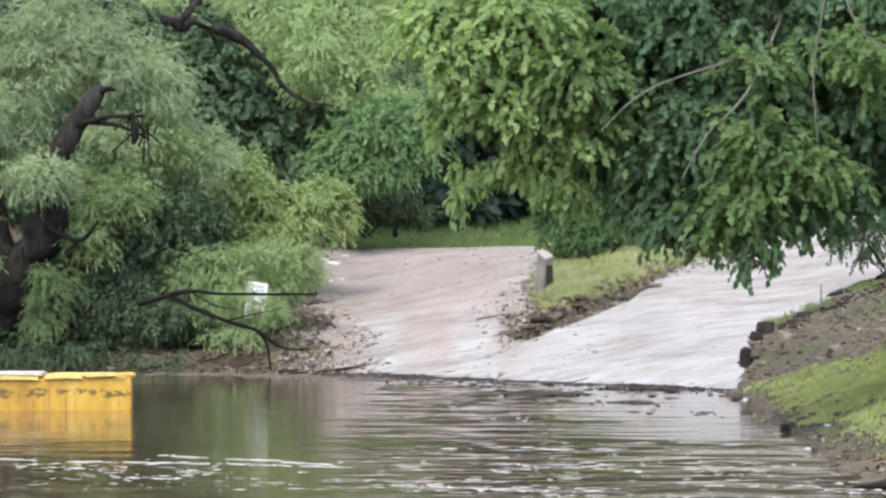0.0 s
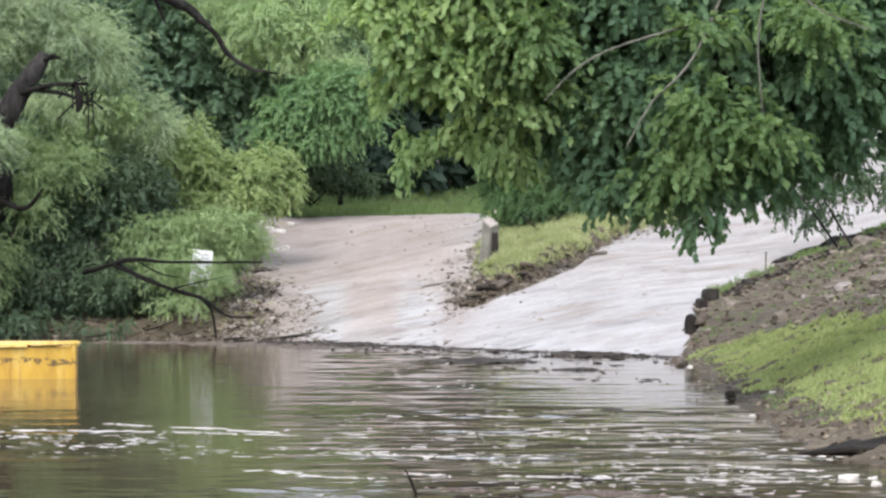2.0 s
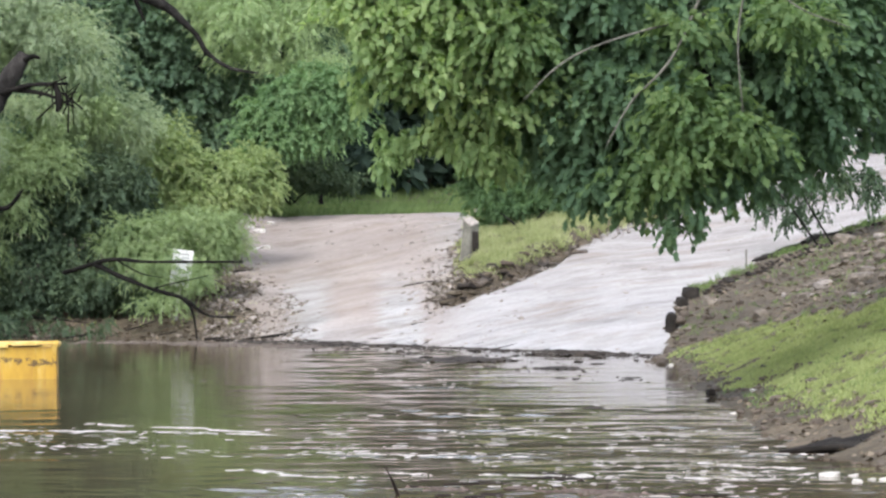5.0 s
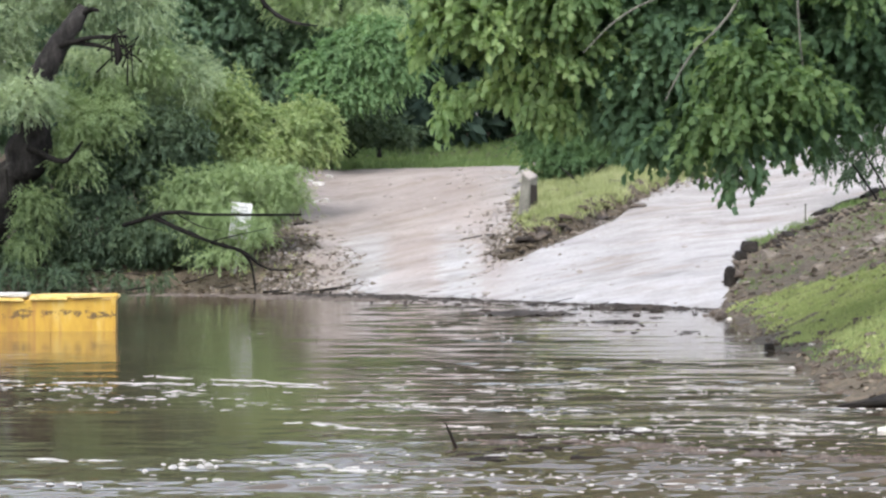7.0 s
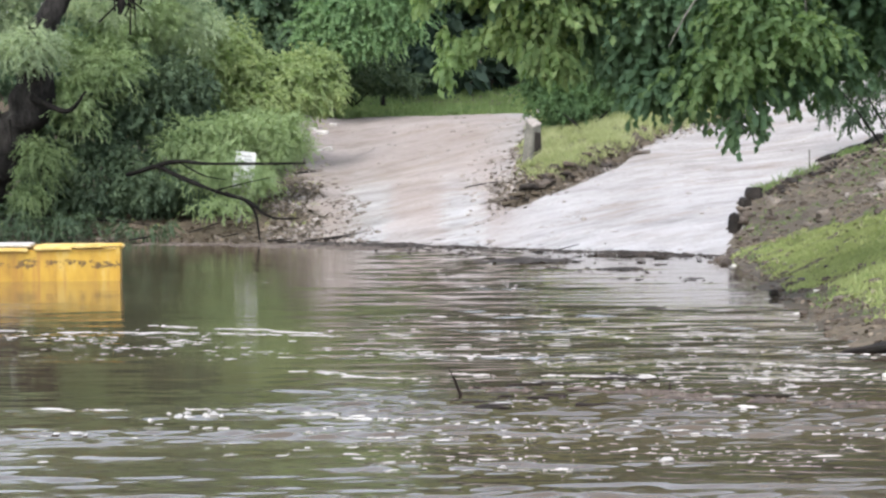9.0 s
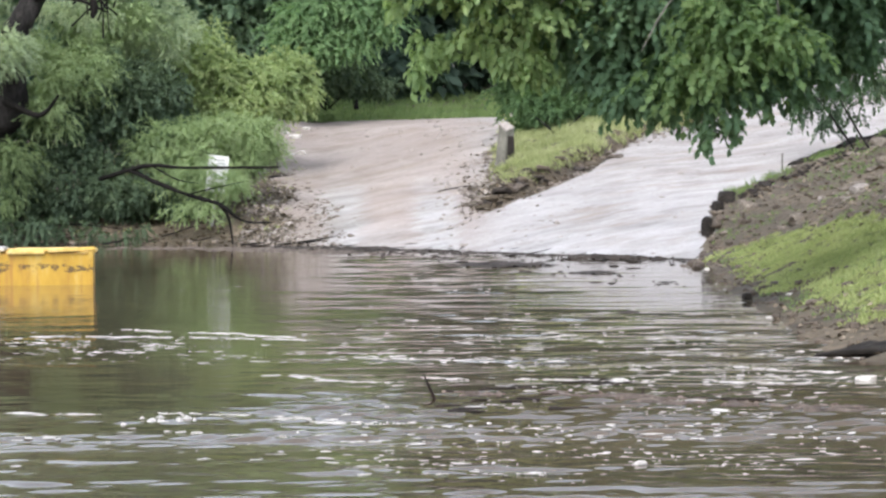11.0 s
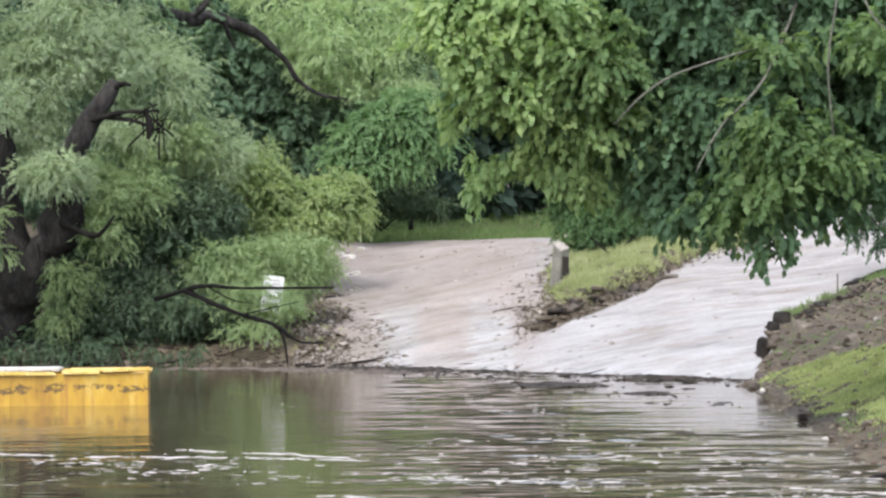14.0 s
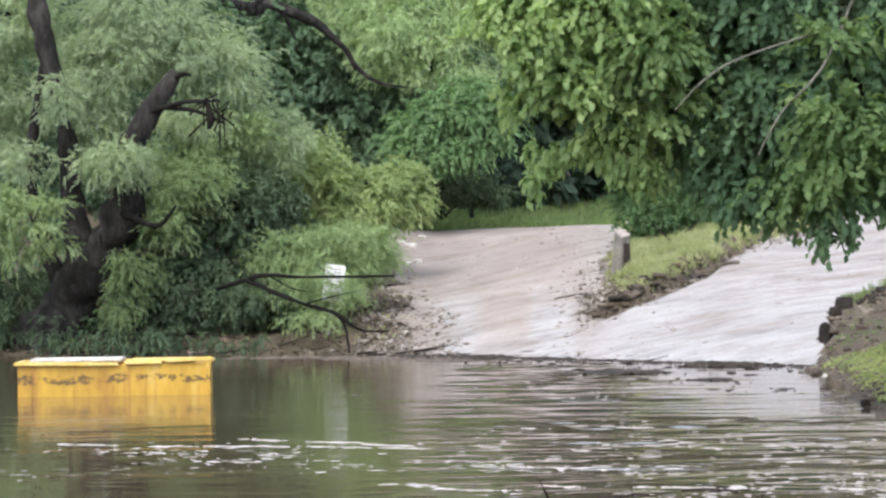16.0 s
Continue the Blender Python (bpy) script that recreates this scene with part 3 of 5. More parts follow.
# big willow on the far bank
tree("willow", (-13.00, 88.00, 0.61), "large old willow with leaning dark trunk and pale hanging foliage",
     [("trunk", [(-13.71, 88.00, -0.02), (-12.68, 88.00, 1.40), (-11.67, 87.50, 2.81), (-10.95, 87.00, 3.95), (-10.67, 86.60, 5.50), (-10.22, 86.50, 6.53), (-9.60, 86.50, 7.38), (-9.40, 86.50, 7.77)], [0.85, 0.70, 0.64, 0.5, 0.34, 0.30, 0.22, 0.13]),
      ("limb", [(-12.21, 88.00, 2.03), (-12.60, 88.50, 4.25), (-12.68, 88.00, 6.29), (-13.16, 88.00, 8.49), (-13.39, 88.00, 9.60), (-13.78, 89.00, 12.23)], [0.42, 0.32, 0.28, 0.28, 0.27, 0.15]),
      ("limb", [(-12.68, 88.00, 1.40), (-13.71, 88.50, 4.25), (-13.63, 88.50, 6.31), (-13.16, 88.00, 8.49)], [0.3, 0.18, 0.16, 0.14]),
      ("limb", [(-12.97, 90.00, 6.37), (-12.40, 93.00, 9.67), (-10.65, 100.00, 11.10), (-8.92, 105.00, 10.88), (-8.34, 106.00, 11.09), (-7.30, 106.00, 10.77), (-6.57, 106.50, 10.33), (-5.83, 107.00, 9.64), (-5.45, 107.00, 9.02), (-4.68, 107.00, 8.48), (-3.72, 107.00, 8.31)], [0.3, 0.24, 0.2, 0.22, 0.16, 0.19, 0.14, 0.08, 0.09, 0.06, 0.02]),
      ("limb", [(-8.92, 105.00, 10.88), (-8.17, 105.00, 11.72), (-7.68, 106.00, 12.95)], [0.16, 0.12, 0.08]),
      ("branch", [(-7.85, 105.80, 10.88), (-7.55, 105.60, 10.17), (-7.42, 105.60, 9.88)], [0.08, 0.05, 0.02]),
      ("branch", [(-10.04, 86.30, 6.65), (-9.16, 86.00, 6.86), (-8.16, 86.00, 6.89)], [0.09, 0.06, 0.03]),
      ("branch", [(-9.96, 86.30, 6.75), (-8.85, 86.00, 6.63), (-8.05, 86.00, 6.28)], [0.07, 0.05, 0.02]),
      ("branch", [(-9.60, 86.50, 7.43), (-9.19, 86.30, 7.64), (-8.95, 86.20, 7.60)], [0.10, 0.07, 0.03]),
      ("branch", [(-8.54, 86.00, 6.97), (-8.39, 86.00, 6.43), (-8.46, 86.00, 6.12)], [0.05, 0.12, 0.05]),
      ("branch", [(-10.92, 86.50, 3.90), (-9.93, 86.00, 3.50), (-9.39, 86.00, 4.04)], [0.12, 0.07, 0.03]),
      ("branch", [(-11.54, 86.50, 3.28), (-11.35, 86.00, 1.73), (-11.44, 86.00, 0.50)], [0.03, 0.02, 0.015]),
      ("branch", [(-8.30, 86.20, 1.75), (-7.37, 85.00, 2.01), (-6.69, 84.00, 2.12), (-5.74, 83.40, 2.05), (-3.33, 83.00, 2.05)], [0.07, 0.055, 0.05, 0.036, 0.026]),
      ("branch", [(-7.37, 85.00, 1.97), (-5.90, 83.60, 1.38), (-4.92, 83.40, 1.08), (-4.24, 83.30, 0.63), (-3.49, 83.30, 0.59)], [0.07, 0.060, 0.050, 0.030, 0.014]),
      ("branch", [(-4.92, 83.40, 1.08), (-4.66, 83.40, 0.71), (-4.54, 83.40, -0.12)], [0.045, 0.036, 0.018]),
      ("branch", [(-5.75, 83.50, 1.33), (-5.29, 83.40, 1.45), (-4.25, 83.40, 1.68)], [0.025, 0.018, 0.008]),
      ("branch", [(-6.69, 84.00, 2.09), (-6.05, 83.60, 1.75), (-5.45, 83.50, 1.63)], [0.025, 0.018, 0.008])],
     WILLOWBARK,
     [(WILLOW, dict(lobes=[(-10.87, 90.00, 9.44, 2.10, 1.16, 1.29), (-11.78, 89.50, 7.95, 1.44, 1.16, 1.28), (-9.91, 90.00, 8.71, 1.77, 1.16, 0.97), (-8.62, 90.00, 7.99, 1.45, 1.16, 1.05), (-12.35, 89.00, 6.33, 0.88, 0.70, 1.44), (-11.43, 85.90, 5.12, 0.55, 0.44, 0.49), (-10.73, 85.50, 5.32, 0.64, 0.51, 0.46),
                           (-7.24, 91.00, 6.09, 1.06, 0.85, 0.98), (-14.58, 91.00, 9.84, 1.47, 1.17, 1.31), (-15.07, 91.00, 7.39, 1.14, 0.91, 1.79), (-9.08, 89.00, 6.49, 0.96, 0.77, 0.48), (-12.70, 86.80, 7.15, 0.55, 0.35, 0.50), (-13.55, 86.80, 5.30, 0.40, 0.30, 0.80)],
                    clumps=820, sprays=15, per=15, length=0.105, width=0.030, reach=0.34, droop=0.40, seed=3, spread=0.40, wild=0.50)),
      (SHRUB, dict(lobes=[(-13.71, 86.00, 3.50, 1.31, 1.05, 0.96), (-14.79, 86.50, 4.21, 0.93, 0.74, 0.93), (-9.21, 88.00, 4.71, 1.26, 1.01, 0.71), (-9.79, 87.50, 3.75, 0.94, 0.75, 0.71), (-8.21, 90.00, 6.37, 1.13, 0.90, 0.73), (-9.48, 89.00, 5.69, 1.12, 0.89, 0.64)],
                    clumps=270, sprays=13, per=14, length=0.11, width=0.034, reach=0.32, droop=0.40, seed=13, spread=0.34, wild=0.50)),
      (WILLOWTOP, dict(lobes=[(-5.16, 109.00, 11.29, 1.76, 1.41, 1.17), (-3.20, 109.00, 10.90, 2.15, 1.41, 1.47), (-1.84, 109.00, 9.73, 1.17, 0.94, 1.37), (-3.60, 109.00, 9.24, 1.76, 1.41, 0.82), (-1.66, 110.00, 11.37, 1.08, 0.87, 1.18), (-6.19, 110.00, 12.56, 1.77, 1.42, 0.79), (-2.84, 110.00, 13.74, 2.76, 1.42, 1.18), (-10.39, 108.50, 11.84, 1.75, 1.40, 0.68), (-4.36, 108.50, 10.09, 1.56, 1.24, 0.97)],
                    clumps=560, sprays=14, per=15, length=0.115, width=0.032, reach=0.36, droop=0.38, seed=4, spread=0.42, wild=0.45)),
      (WILLOW, dict(lobes=[(-10.57, 93.00, 14.00, 3.67, 1.20, 1.50), (-16.40, 93.00, 13.34, 3.33, 1.20, 2.00)],
                    clumps=110, sprays=12, per=12, length=0.26, width=0.06, reach=0.9, droop=0.8, seed=14, spread=0.6))], twig_bark=BARK)

willow = bpy.data.objects["willow"]
rng = np.random.default_rng(33)
for k in range(16):
    c = Vector((-8.31, 86.00, 6.54)) + Vector(rng.normal(size=3) * [0.28, 0.1, 0.22])
    d = Vector(rng.normal(size=3) * [0.4, 0.1, 0.28])
    part_mesh("twig", tube([c - d - willow.location, c + Vector((0, 0, 0.05)) - willow.location, c + d - willow.location], [0.03, 0.022, 0.01], BARK, "twig", 5, 0.1, k), willow)

# darker trees behind
tree("maple_tree", (-5.85, 115.00, 2.71), "dense dark green tree behind the willow",
     [("trunk", [(-5.85, 115.00, 2.71), (-5.96, 115.00, 7.45), (-6.27, 115.00, 11.57), (-6.06, 115.00, 15.90)], [0.3, 0.26, 0.2, 0.06])], BARK,
     [(DARK, dict(lobes=[(-6.25, 111.00, 7.97, 2.19, 1.43, 1.39), (-7.64, 111.00, 9.46, 1.49, 1.19, 1.39), (-4.76, 111.00, 7.57, 1.59, 1.27, 0.96), (-8.24, 111.00, 7.67, 1.39, 1.11, 1.39), (-6.65, 111.00, 6.38, 1.99, 1.43, 0.80), (-9.12, 112.00, 9.53, 1.61, 1.28, 1.61), (-6.91, 112.00, 10.73, 2.61, 1.45, 1.20), (-10.63, 111.00, 5.68, 2.79, 1.43, 1.59), (-6.83, 114.00, 14.15, 4.09, 1.47, 2.25), (-3.59, 115.00, 9.92, 2.47, 1.48, 2.27), (-0.92, 117.00, 10.26, 1.68, 1.34, 2.73), (-1.76, 117.00, 12.78, 3.15, 1.51, 1.68), (-0.08, 118.00, 11.60, 1.69, 1.35, 1.90)],
                  clumps=800, sprays=8, per=9, length=0.22, width=0.14, reach=0.4, droop=0.4, seed=5, spread=0.42))])
tree("young_elm_tree", (-1.69, 112.00, 3.30), "bright fresh green young tree at the edge of the track",
     [("trunk", [(-1.69, 112.00, 3.91), (-1.89, 112.00, 6.31), (-2.19, 112.00, 8.32), (-2.09, 112.00, 10.33)], [0.09, 0.08, 0.06, 0.03])], BARK,
     [(FRESH, dict(lobes=[(-2.43, 105.00, 7.21, 0.94, 0.75, 0.79), (-1.49, 105.00, 7.02, 0.90, 0.72, 0.68), (-3.18, 105.00, 6.79, 0.87, 0.69, 0.72), (-0.79, 105.00, 6.79, 0.56, 0.45, 0.49), (-1.77, 105.00, 6.23, 0.79, 0.63, 0.30), (-2.71, 105.00, 6.08, 0.83, 0.66, 0.41), (-1.58, 105.00, 7.77, 0.87, 0.69, 0.60), (-3.65, 105.00, 6.08, 0.68, 0.54, 0.60)],
                   clumps=330, sprays=10, per=11, length=0.14, width=0.085, reach=0.42, droop=0.55, seed=6, spread=0.36, wild=0.55))])

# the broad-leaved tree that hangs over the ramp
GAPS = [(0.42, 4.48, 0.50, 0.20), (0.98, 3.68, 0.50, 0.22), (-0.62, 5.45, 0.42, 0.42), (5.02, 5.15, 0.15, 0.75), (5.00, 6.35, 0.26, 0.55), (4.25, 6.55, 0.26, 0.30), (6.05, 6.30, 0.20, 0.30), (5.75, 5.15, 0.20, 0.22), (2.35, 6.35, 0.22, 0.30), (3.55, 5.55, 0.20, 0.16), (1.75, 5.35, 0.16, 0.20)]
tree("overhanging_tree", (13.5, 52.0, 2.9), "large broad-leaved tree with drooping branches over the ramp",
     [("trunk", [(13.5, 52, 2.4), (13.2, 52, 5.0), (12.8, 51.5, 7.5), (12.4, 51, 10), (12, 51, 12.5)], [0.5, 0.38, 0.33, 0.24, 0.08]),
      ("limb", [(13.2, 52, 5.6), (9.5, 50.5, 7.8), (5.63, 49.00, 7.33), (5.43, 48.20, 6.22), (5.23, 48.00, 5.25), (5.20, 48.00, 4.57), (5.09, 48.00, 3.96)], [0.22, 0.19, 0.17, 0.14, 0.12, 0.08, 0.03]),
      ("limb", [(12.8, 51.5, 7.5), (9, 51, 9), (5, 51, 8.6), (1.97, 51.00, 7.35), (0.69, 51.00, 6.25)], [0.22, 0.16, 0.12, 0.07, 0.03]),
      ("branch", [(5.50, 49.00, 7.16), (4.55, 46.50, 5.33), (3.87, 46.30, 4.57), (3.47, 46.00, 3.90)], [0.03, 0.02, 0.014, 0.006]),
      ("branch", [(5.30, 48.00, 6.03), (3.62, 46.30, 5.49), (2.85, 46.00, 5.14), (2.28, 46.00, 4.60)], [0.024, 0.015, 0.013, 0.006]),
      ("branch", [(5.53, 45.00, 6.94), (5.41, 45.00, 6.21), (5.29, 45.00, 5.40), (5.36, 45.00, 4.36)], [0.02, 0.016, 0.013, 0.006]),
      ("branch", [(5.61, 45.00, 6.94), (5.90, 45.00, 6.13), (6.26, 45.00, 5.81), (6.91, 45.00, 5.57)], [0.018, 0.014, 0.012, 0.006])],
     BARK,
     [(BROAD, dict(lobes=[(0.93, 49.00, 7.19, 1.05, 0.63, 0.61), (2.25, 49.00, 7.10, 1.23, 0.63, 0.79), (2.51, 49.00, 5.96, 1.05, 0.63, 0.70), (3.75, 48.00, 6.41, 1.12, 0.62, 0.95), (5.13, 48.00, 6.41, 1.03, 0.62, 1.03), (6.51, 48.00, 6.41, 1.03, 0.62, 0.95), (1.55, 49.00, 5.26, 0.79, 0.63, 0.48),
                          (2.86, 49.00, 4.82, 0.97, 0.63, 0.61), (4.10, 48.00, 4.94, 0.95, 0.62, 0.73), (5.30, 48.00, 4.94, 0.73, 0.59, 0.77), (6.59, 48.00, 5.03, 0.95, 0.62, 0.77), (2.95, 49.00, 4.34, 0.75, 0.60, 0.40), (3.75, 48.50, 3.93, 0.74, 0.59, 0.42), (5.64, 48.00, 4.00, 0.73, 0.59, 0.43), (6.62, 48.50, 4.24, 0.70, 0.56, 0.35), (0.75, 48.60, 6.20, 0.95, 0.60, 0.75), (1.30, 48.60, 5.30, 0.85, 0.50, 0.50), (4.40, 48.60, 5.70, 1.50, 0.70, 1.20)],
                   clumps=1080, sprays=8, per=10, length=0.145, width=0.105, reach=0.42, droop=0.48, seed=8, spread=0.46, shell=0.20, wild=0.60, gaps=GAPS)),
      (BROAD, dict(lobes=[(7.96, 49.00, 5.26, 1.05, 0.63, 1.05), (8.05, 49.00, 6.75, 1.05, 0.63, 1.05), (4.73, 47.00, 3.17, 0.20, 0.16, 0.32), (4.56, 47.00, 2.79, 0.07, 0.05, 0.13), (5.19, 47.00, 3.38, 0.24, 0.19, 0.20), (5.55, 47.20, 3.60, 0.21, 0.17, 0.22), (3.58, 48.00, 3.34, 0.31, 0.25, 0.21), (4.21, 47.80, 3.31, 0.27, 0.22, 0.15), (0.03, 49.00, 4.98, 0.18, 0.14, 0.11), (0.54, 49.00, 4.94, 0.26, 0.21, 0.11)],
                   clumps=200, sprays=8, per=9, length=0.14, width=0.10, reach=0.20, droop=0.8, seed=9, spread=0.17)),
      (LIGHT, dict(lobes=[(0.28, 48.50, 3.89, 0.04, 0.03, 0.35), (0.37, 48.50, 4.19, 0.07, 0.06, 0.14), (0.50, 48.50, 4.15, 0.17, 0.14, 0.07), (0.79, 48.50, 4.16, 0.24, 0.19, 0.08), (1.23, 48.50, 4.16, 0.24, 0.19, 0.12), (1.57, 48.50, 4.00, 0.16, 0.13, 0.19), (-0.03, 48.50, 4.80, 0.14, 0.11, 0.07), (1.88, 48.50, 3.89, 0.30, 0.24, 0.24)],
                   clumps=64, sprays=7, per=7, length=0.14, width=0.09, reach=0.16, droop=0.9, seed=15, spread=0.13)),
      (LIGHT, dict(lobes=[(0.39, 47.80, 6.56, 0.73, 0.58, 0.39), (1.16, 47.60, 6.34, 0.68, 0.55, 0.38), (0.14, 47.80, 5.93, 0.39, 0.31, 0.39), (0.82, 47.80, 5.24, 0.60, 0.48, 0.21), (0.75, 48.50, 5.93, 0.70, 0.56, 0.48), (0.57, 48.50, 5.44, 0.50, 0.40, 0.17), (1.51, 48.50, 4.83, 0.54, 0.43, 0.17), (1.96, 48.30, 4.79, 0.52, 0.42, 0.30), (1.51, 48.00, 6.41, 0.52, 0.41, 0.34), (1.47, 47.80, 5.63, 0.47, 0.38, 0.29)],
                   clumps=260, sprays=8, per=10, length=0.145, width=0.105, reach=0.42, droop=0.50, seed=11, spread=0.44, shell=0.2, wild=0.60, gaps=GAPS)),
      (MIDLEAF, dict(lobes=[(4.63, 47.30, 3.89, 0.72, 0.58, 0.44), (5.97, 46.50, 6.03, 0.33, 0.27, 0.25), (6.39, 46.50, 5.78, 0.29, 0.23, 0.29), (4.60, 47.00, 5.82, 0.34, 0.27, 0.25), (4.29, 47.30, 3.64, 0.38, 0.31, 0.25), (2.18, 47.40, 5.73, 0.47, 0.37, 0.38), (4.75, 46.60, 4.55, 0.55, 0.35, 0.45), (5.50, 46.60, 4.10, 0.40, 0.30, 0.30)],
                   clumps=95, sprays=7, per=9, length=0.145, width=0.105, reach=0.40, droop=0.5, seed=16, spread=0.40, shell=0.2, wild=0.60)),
      # inner crown, its shade painted by darker leaves behind the gaps
      (SHADELEAF, dict(lobes=[(5.0, 50.4, 6.3, 1.9, 0.5, 1.3), (2.6, 50.4, 6.6, 1.4, 0.5, 0.9), (6.6, 50.2, 5.2, 1.1, 0.5, 1.0)],
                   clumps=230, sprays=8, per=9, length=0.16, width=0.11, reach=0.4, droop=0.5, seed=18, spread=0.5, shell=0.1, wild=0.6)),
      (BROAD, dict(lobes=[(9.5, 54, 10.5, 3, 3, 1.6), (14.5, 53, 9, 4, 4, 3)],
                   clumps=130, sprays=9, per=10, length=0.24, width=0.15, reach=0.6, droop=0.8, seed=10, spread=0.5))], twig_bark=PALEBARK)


def shrub(label, place, lobes, mat, seed, clumps, length=0.11, width=0.055, droop=0.4, stems=5, spread=0.26):
    rng = np.random.default_rng(seed)
    t = thing("shrub", place, label, "shrub", "shrubs on the far bank")
    for k in range(stems):
        q = lobes[k % len(lobes)]
        top = Vector((q[0] + rng.uniform(-.3, .3), q[1], q[2])) - Vector(place)
        foot = Vector((rng.uniform(-.4, .4), rng.uniform(-.3, .3), -0.05))
        part_mesh("stem", tube([foot, foot.lerp(top, 0.5) + Vector((rng.uniform(-.2, .2), 0, 0.15)), top], [0.032, 0.022, 0.010], BARK, "stem", 6, 0.1, k), t)
    v, f = crown(lobes, clumps, 9, 10, length, width, 0.32, droop, seed, spread, 0.4)
    part_mesh("foliage", soup("foliage", v - np.array(place), f, mat), t)
    return t


shrub("yellow-green leafy shrub beside the track", (-4.81, 109.94, 3.68), [(-4.33, 95.00, 4.63, 1.45, 1.16, 0.89), (-3.30, 95.00, 4.54, 0.68, 0.54, 0.77), (-5.97, 94.00, 4.94, 1.01, 0.81, 1.18), (-6.90, 93.00, 5.50, 0.83, 0.67, 0.83), (-5.12, 94.00, 3.85, 1.35, 1.08, 0.51)], YELLOWGREEN, 21, 420, 0.13, 0.06)
shrub("low bright green shrub round the sign", (-5.26, 93.38, 1.58), [(-5.46, 88.60, 2.34, 1.59, 1.14, 0.64), (-4.11, 88.60, 2.82, 0.71, 0.57, 0.51), (-6.53, 88.00, 2.66, 0.95, 0.76, 0.71), (-5.15, 88.60, 3.06, 1.43, 1.14, 0.40), (-5.66, 86.80, 1.64, 1.40, 1.12, 0.44), (-5.60, 85.00, 0.95, 0.70, 0.45, 0.15), (-5.49, 85.30, 2.27, 0.18, 0.15, 0.31), (-4.80, 85.30, 1.61, 0.24, 0.20, 0.12)], SHRUB, 22, 420, 0.12, 0.035)
shrub("dark green waterside thicket", (-8.53, 89.10, 0.74), [(-8.36, 89.00, 3.62, 1.75, 1.15, 1.28), (-7.32, 90.00, 3.79, 1.13, 0.90, 1.29), (-9.37, 88.00, 1.55, 2.05, 1.14, 0.95), (-7.67, 87.20, 1.35, 1.45, 1.00, 0.50), (-6.27, 87.20, 1.15, 0.93, 0.70, 0.30), (-10.75, 89.00, 2.82, 1.28, 1.02, 0.96)], SHADELEAF, 23, 640, 0.13, 0.06)
shrub("green willow suckers at the waterline, darkened for the shade there", (-10.88, 87.48, 0.39), [(-12.90, 86.30, 0.61, 0.56, 0.45, 0.31), (-9.68, 85.20, 0.48, 1.37, 1.10, 0.31), (-7.67, 84.90, 0.40, 1.07, 0.85, 0.21), (-11.39, 85.40, 0.54, 1.07, 0.86, 0.34)], SHADELEAF, 24, 60, 0.13, 0.045, 0.7)
shrub("light green willow suckers among dark stems", (-10.74, 87.58, 0.43), [(-10.59, 85.40, 2.22, 0.52, 0.42, 0.67), (-10.90, 85.20, 1.20, 0.40, 0.32, 0.34)], SUCKER, 30, 55, 0.12, 0.032, 0.6)
shrub("dense dark thicket behind the willow", (-12.27, 94.56, 1.32), [(-12.59, 97.00, 5.28, 2.61, 1.25, 2.09), (-10.26, 98.00, 7.59, 2.99, 1.26, 2.11), (-15.72, 97.00, 7.54, 2.09, 1.25, 2.96), (-15.21, 96.00, 3.19, 2.58, 1.24, 1.55), (-7.89, 97.00, 3.54, 2.09, 1.25, 1.56), (-12.49, 99.00, 10.13, 3.55, 1.28, 1.60)], DARK, 28, 520, 0.18, 0.11, 0.4, 5, 0.45)
shrub("dark bushes in the shade of the willow", (-14.68, 90.58, 0.71), [(-14.58, 90.00, 1.37, 1.77, 1.16, 1.13), (-12.80, 88.80, 0.75, 1.43, 1.15, 0.64), (-10.89, 88.80, 0.91, 1.27, 1.02, 0.64), (-14.65, 87.50, 0.77, 0.94, 0.75, 0.47)], SHADELEAF, 26, 300, 0.13, 0.06)
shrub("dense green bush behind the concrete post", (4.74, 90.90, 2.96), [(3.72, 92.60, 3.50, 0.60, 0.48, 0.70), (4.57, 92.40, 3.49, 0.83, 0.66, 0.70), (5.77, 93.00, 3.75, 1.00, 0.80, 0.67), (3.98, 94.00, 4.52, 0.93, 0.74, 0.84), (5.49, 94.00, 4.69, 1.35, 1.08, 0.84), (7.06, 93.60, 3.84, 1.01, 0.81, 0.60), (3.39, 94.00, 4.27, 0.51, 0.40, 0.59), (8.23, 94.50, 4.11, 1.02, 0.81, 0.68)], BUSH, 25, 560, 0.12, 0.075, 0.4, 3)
shrub("dark undergrowth in the shade of the young tree", (-2.71, 112.86, 3.82), [(-3.53, 107.00, 5.19, 0.96, 0.77, 0.65), (-2.40, 108.00, 4.98, 1.06, 0.85, 0.50), (-1.15, 109.00, 4.75, 0.78, 0.63, 0.31), (-4.30, 107.00, 5.47, 0.77, 0.61, 0.77)], SHADELEAF, 29, 200, 0.14, 0.07)
shrub("sparse dark sapling leaves at the road edge", (11.78, 81.50, 2.43), [(10.38, 82.00, 4.04, 0.24, 0.19, 0.71), (11.04, 82.00, 3.82, 0.24, 0.19, 0.81), (11.70, 82.00, 3.75, 0.26, 0.21, 0.88), (12.36, 82.00, 3.90, 0.32, 0.26, 0.73), (13.17, 82.00, 3.90, 0.37, 0.29, 0.51)], SHADELEAF, 27, 50, 0.12, 0.07, 0.8, 2, 0.14)

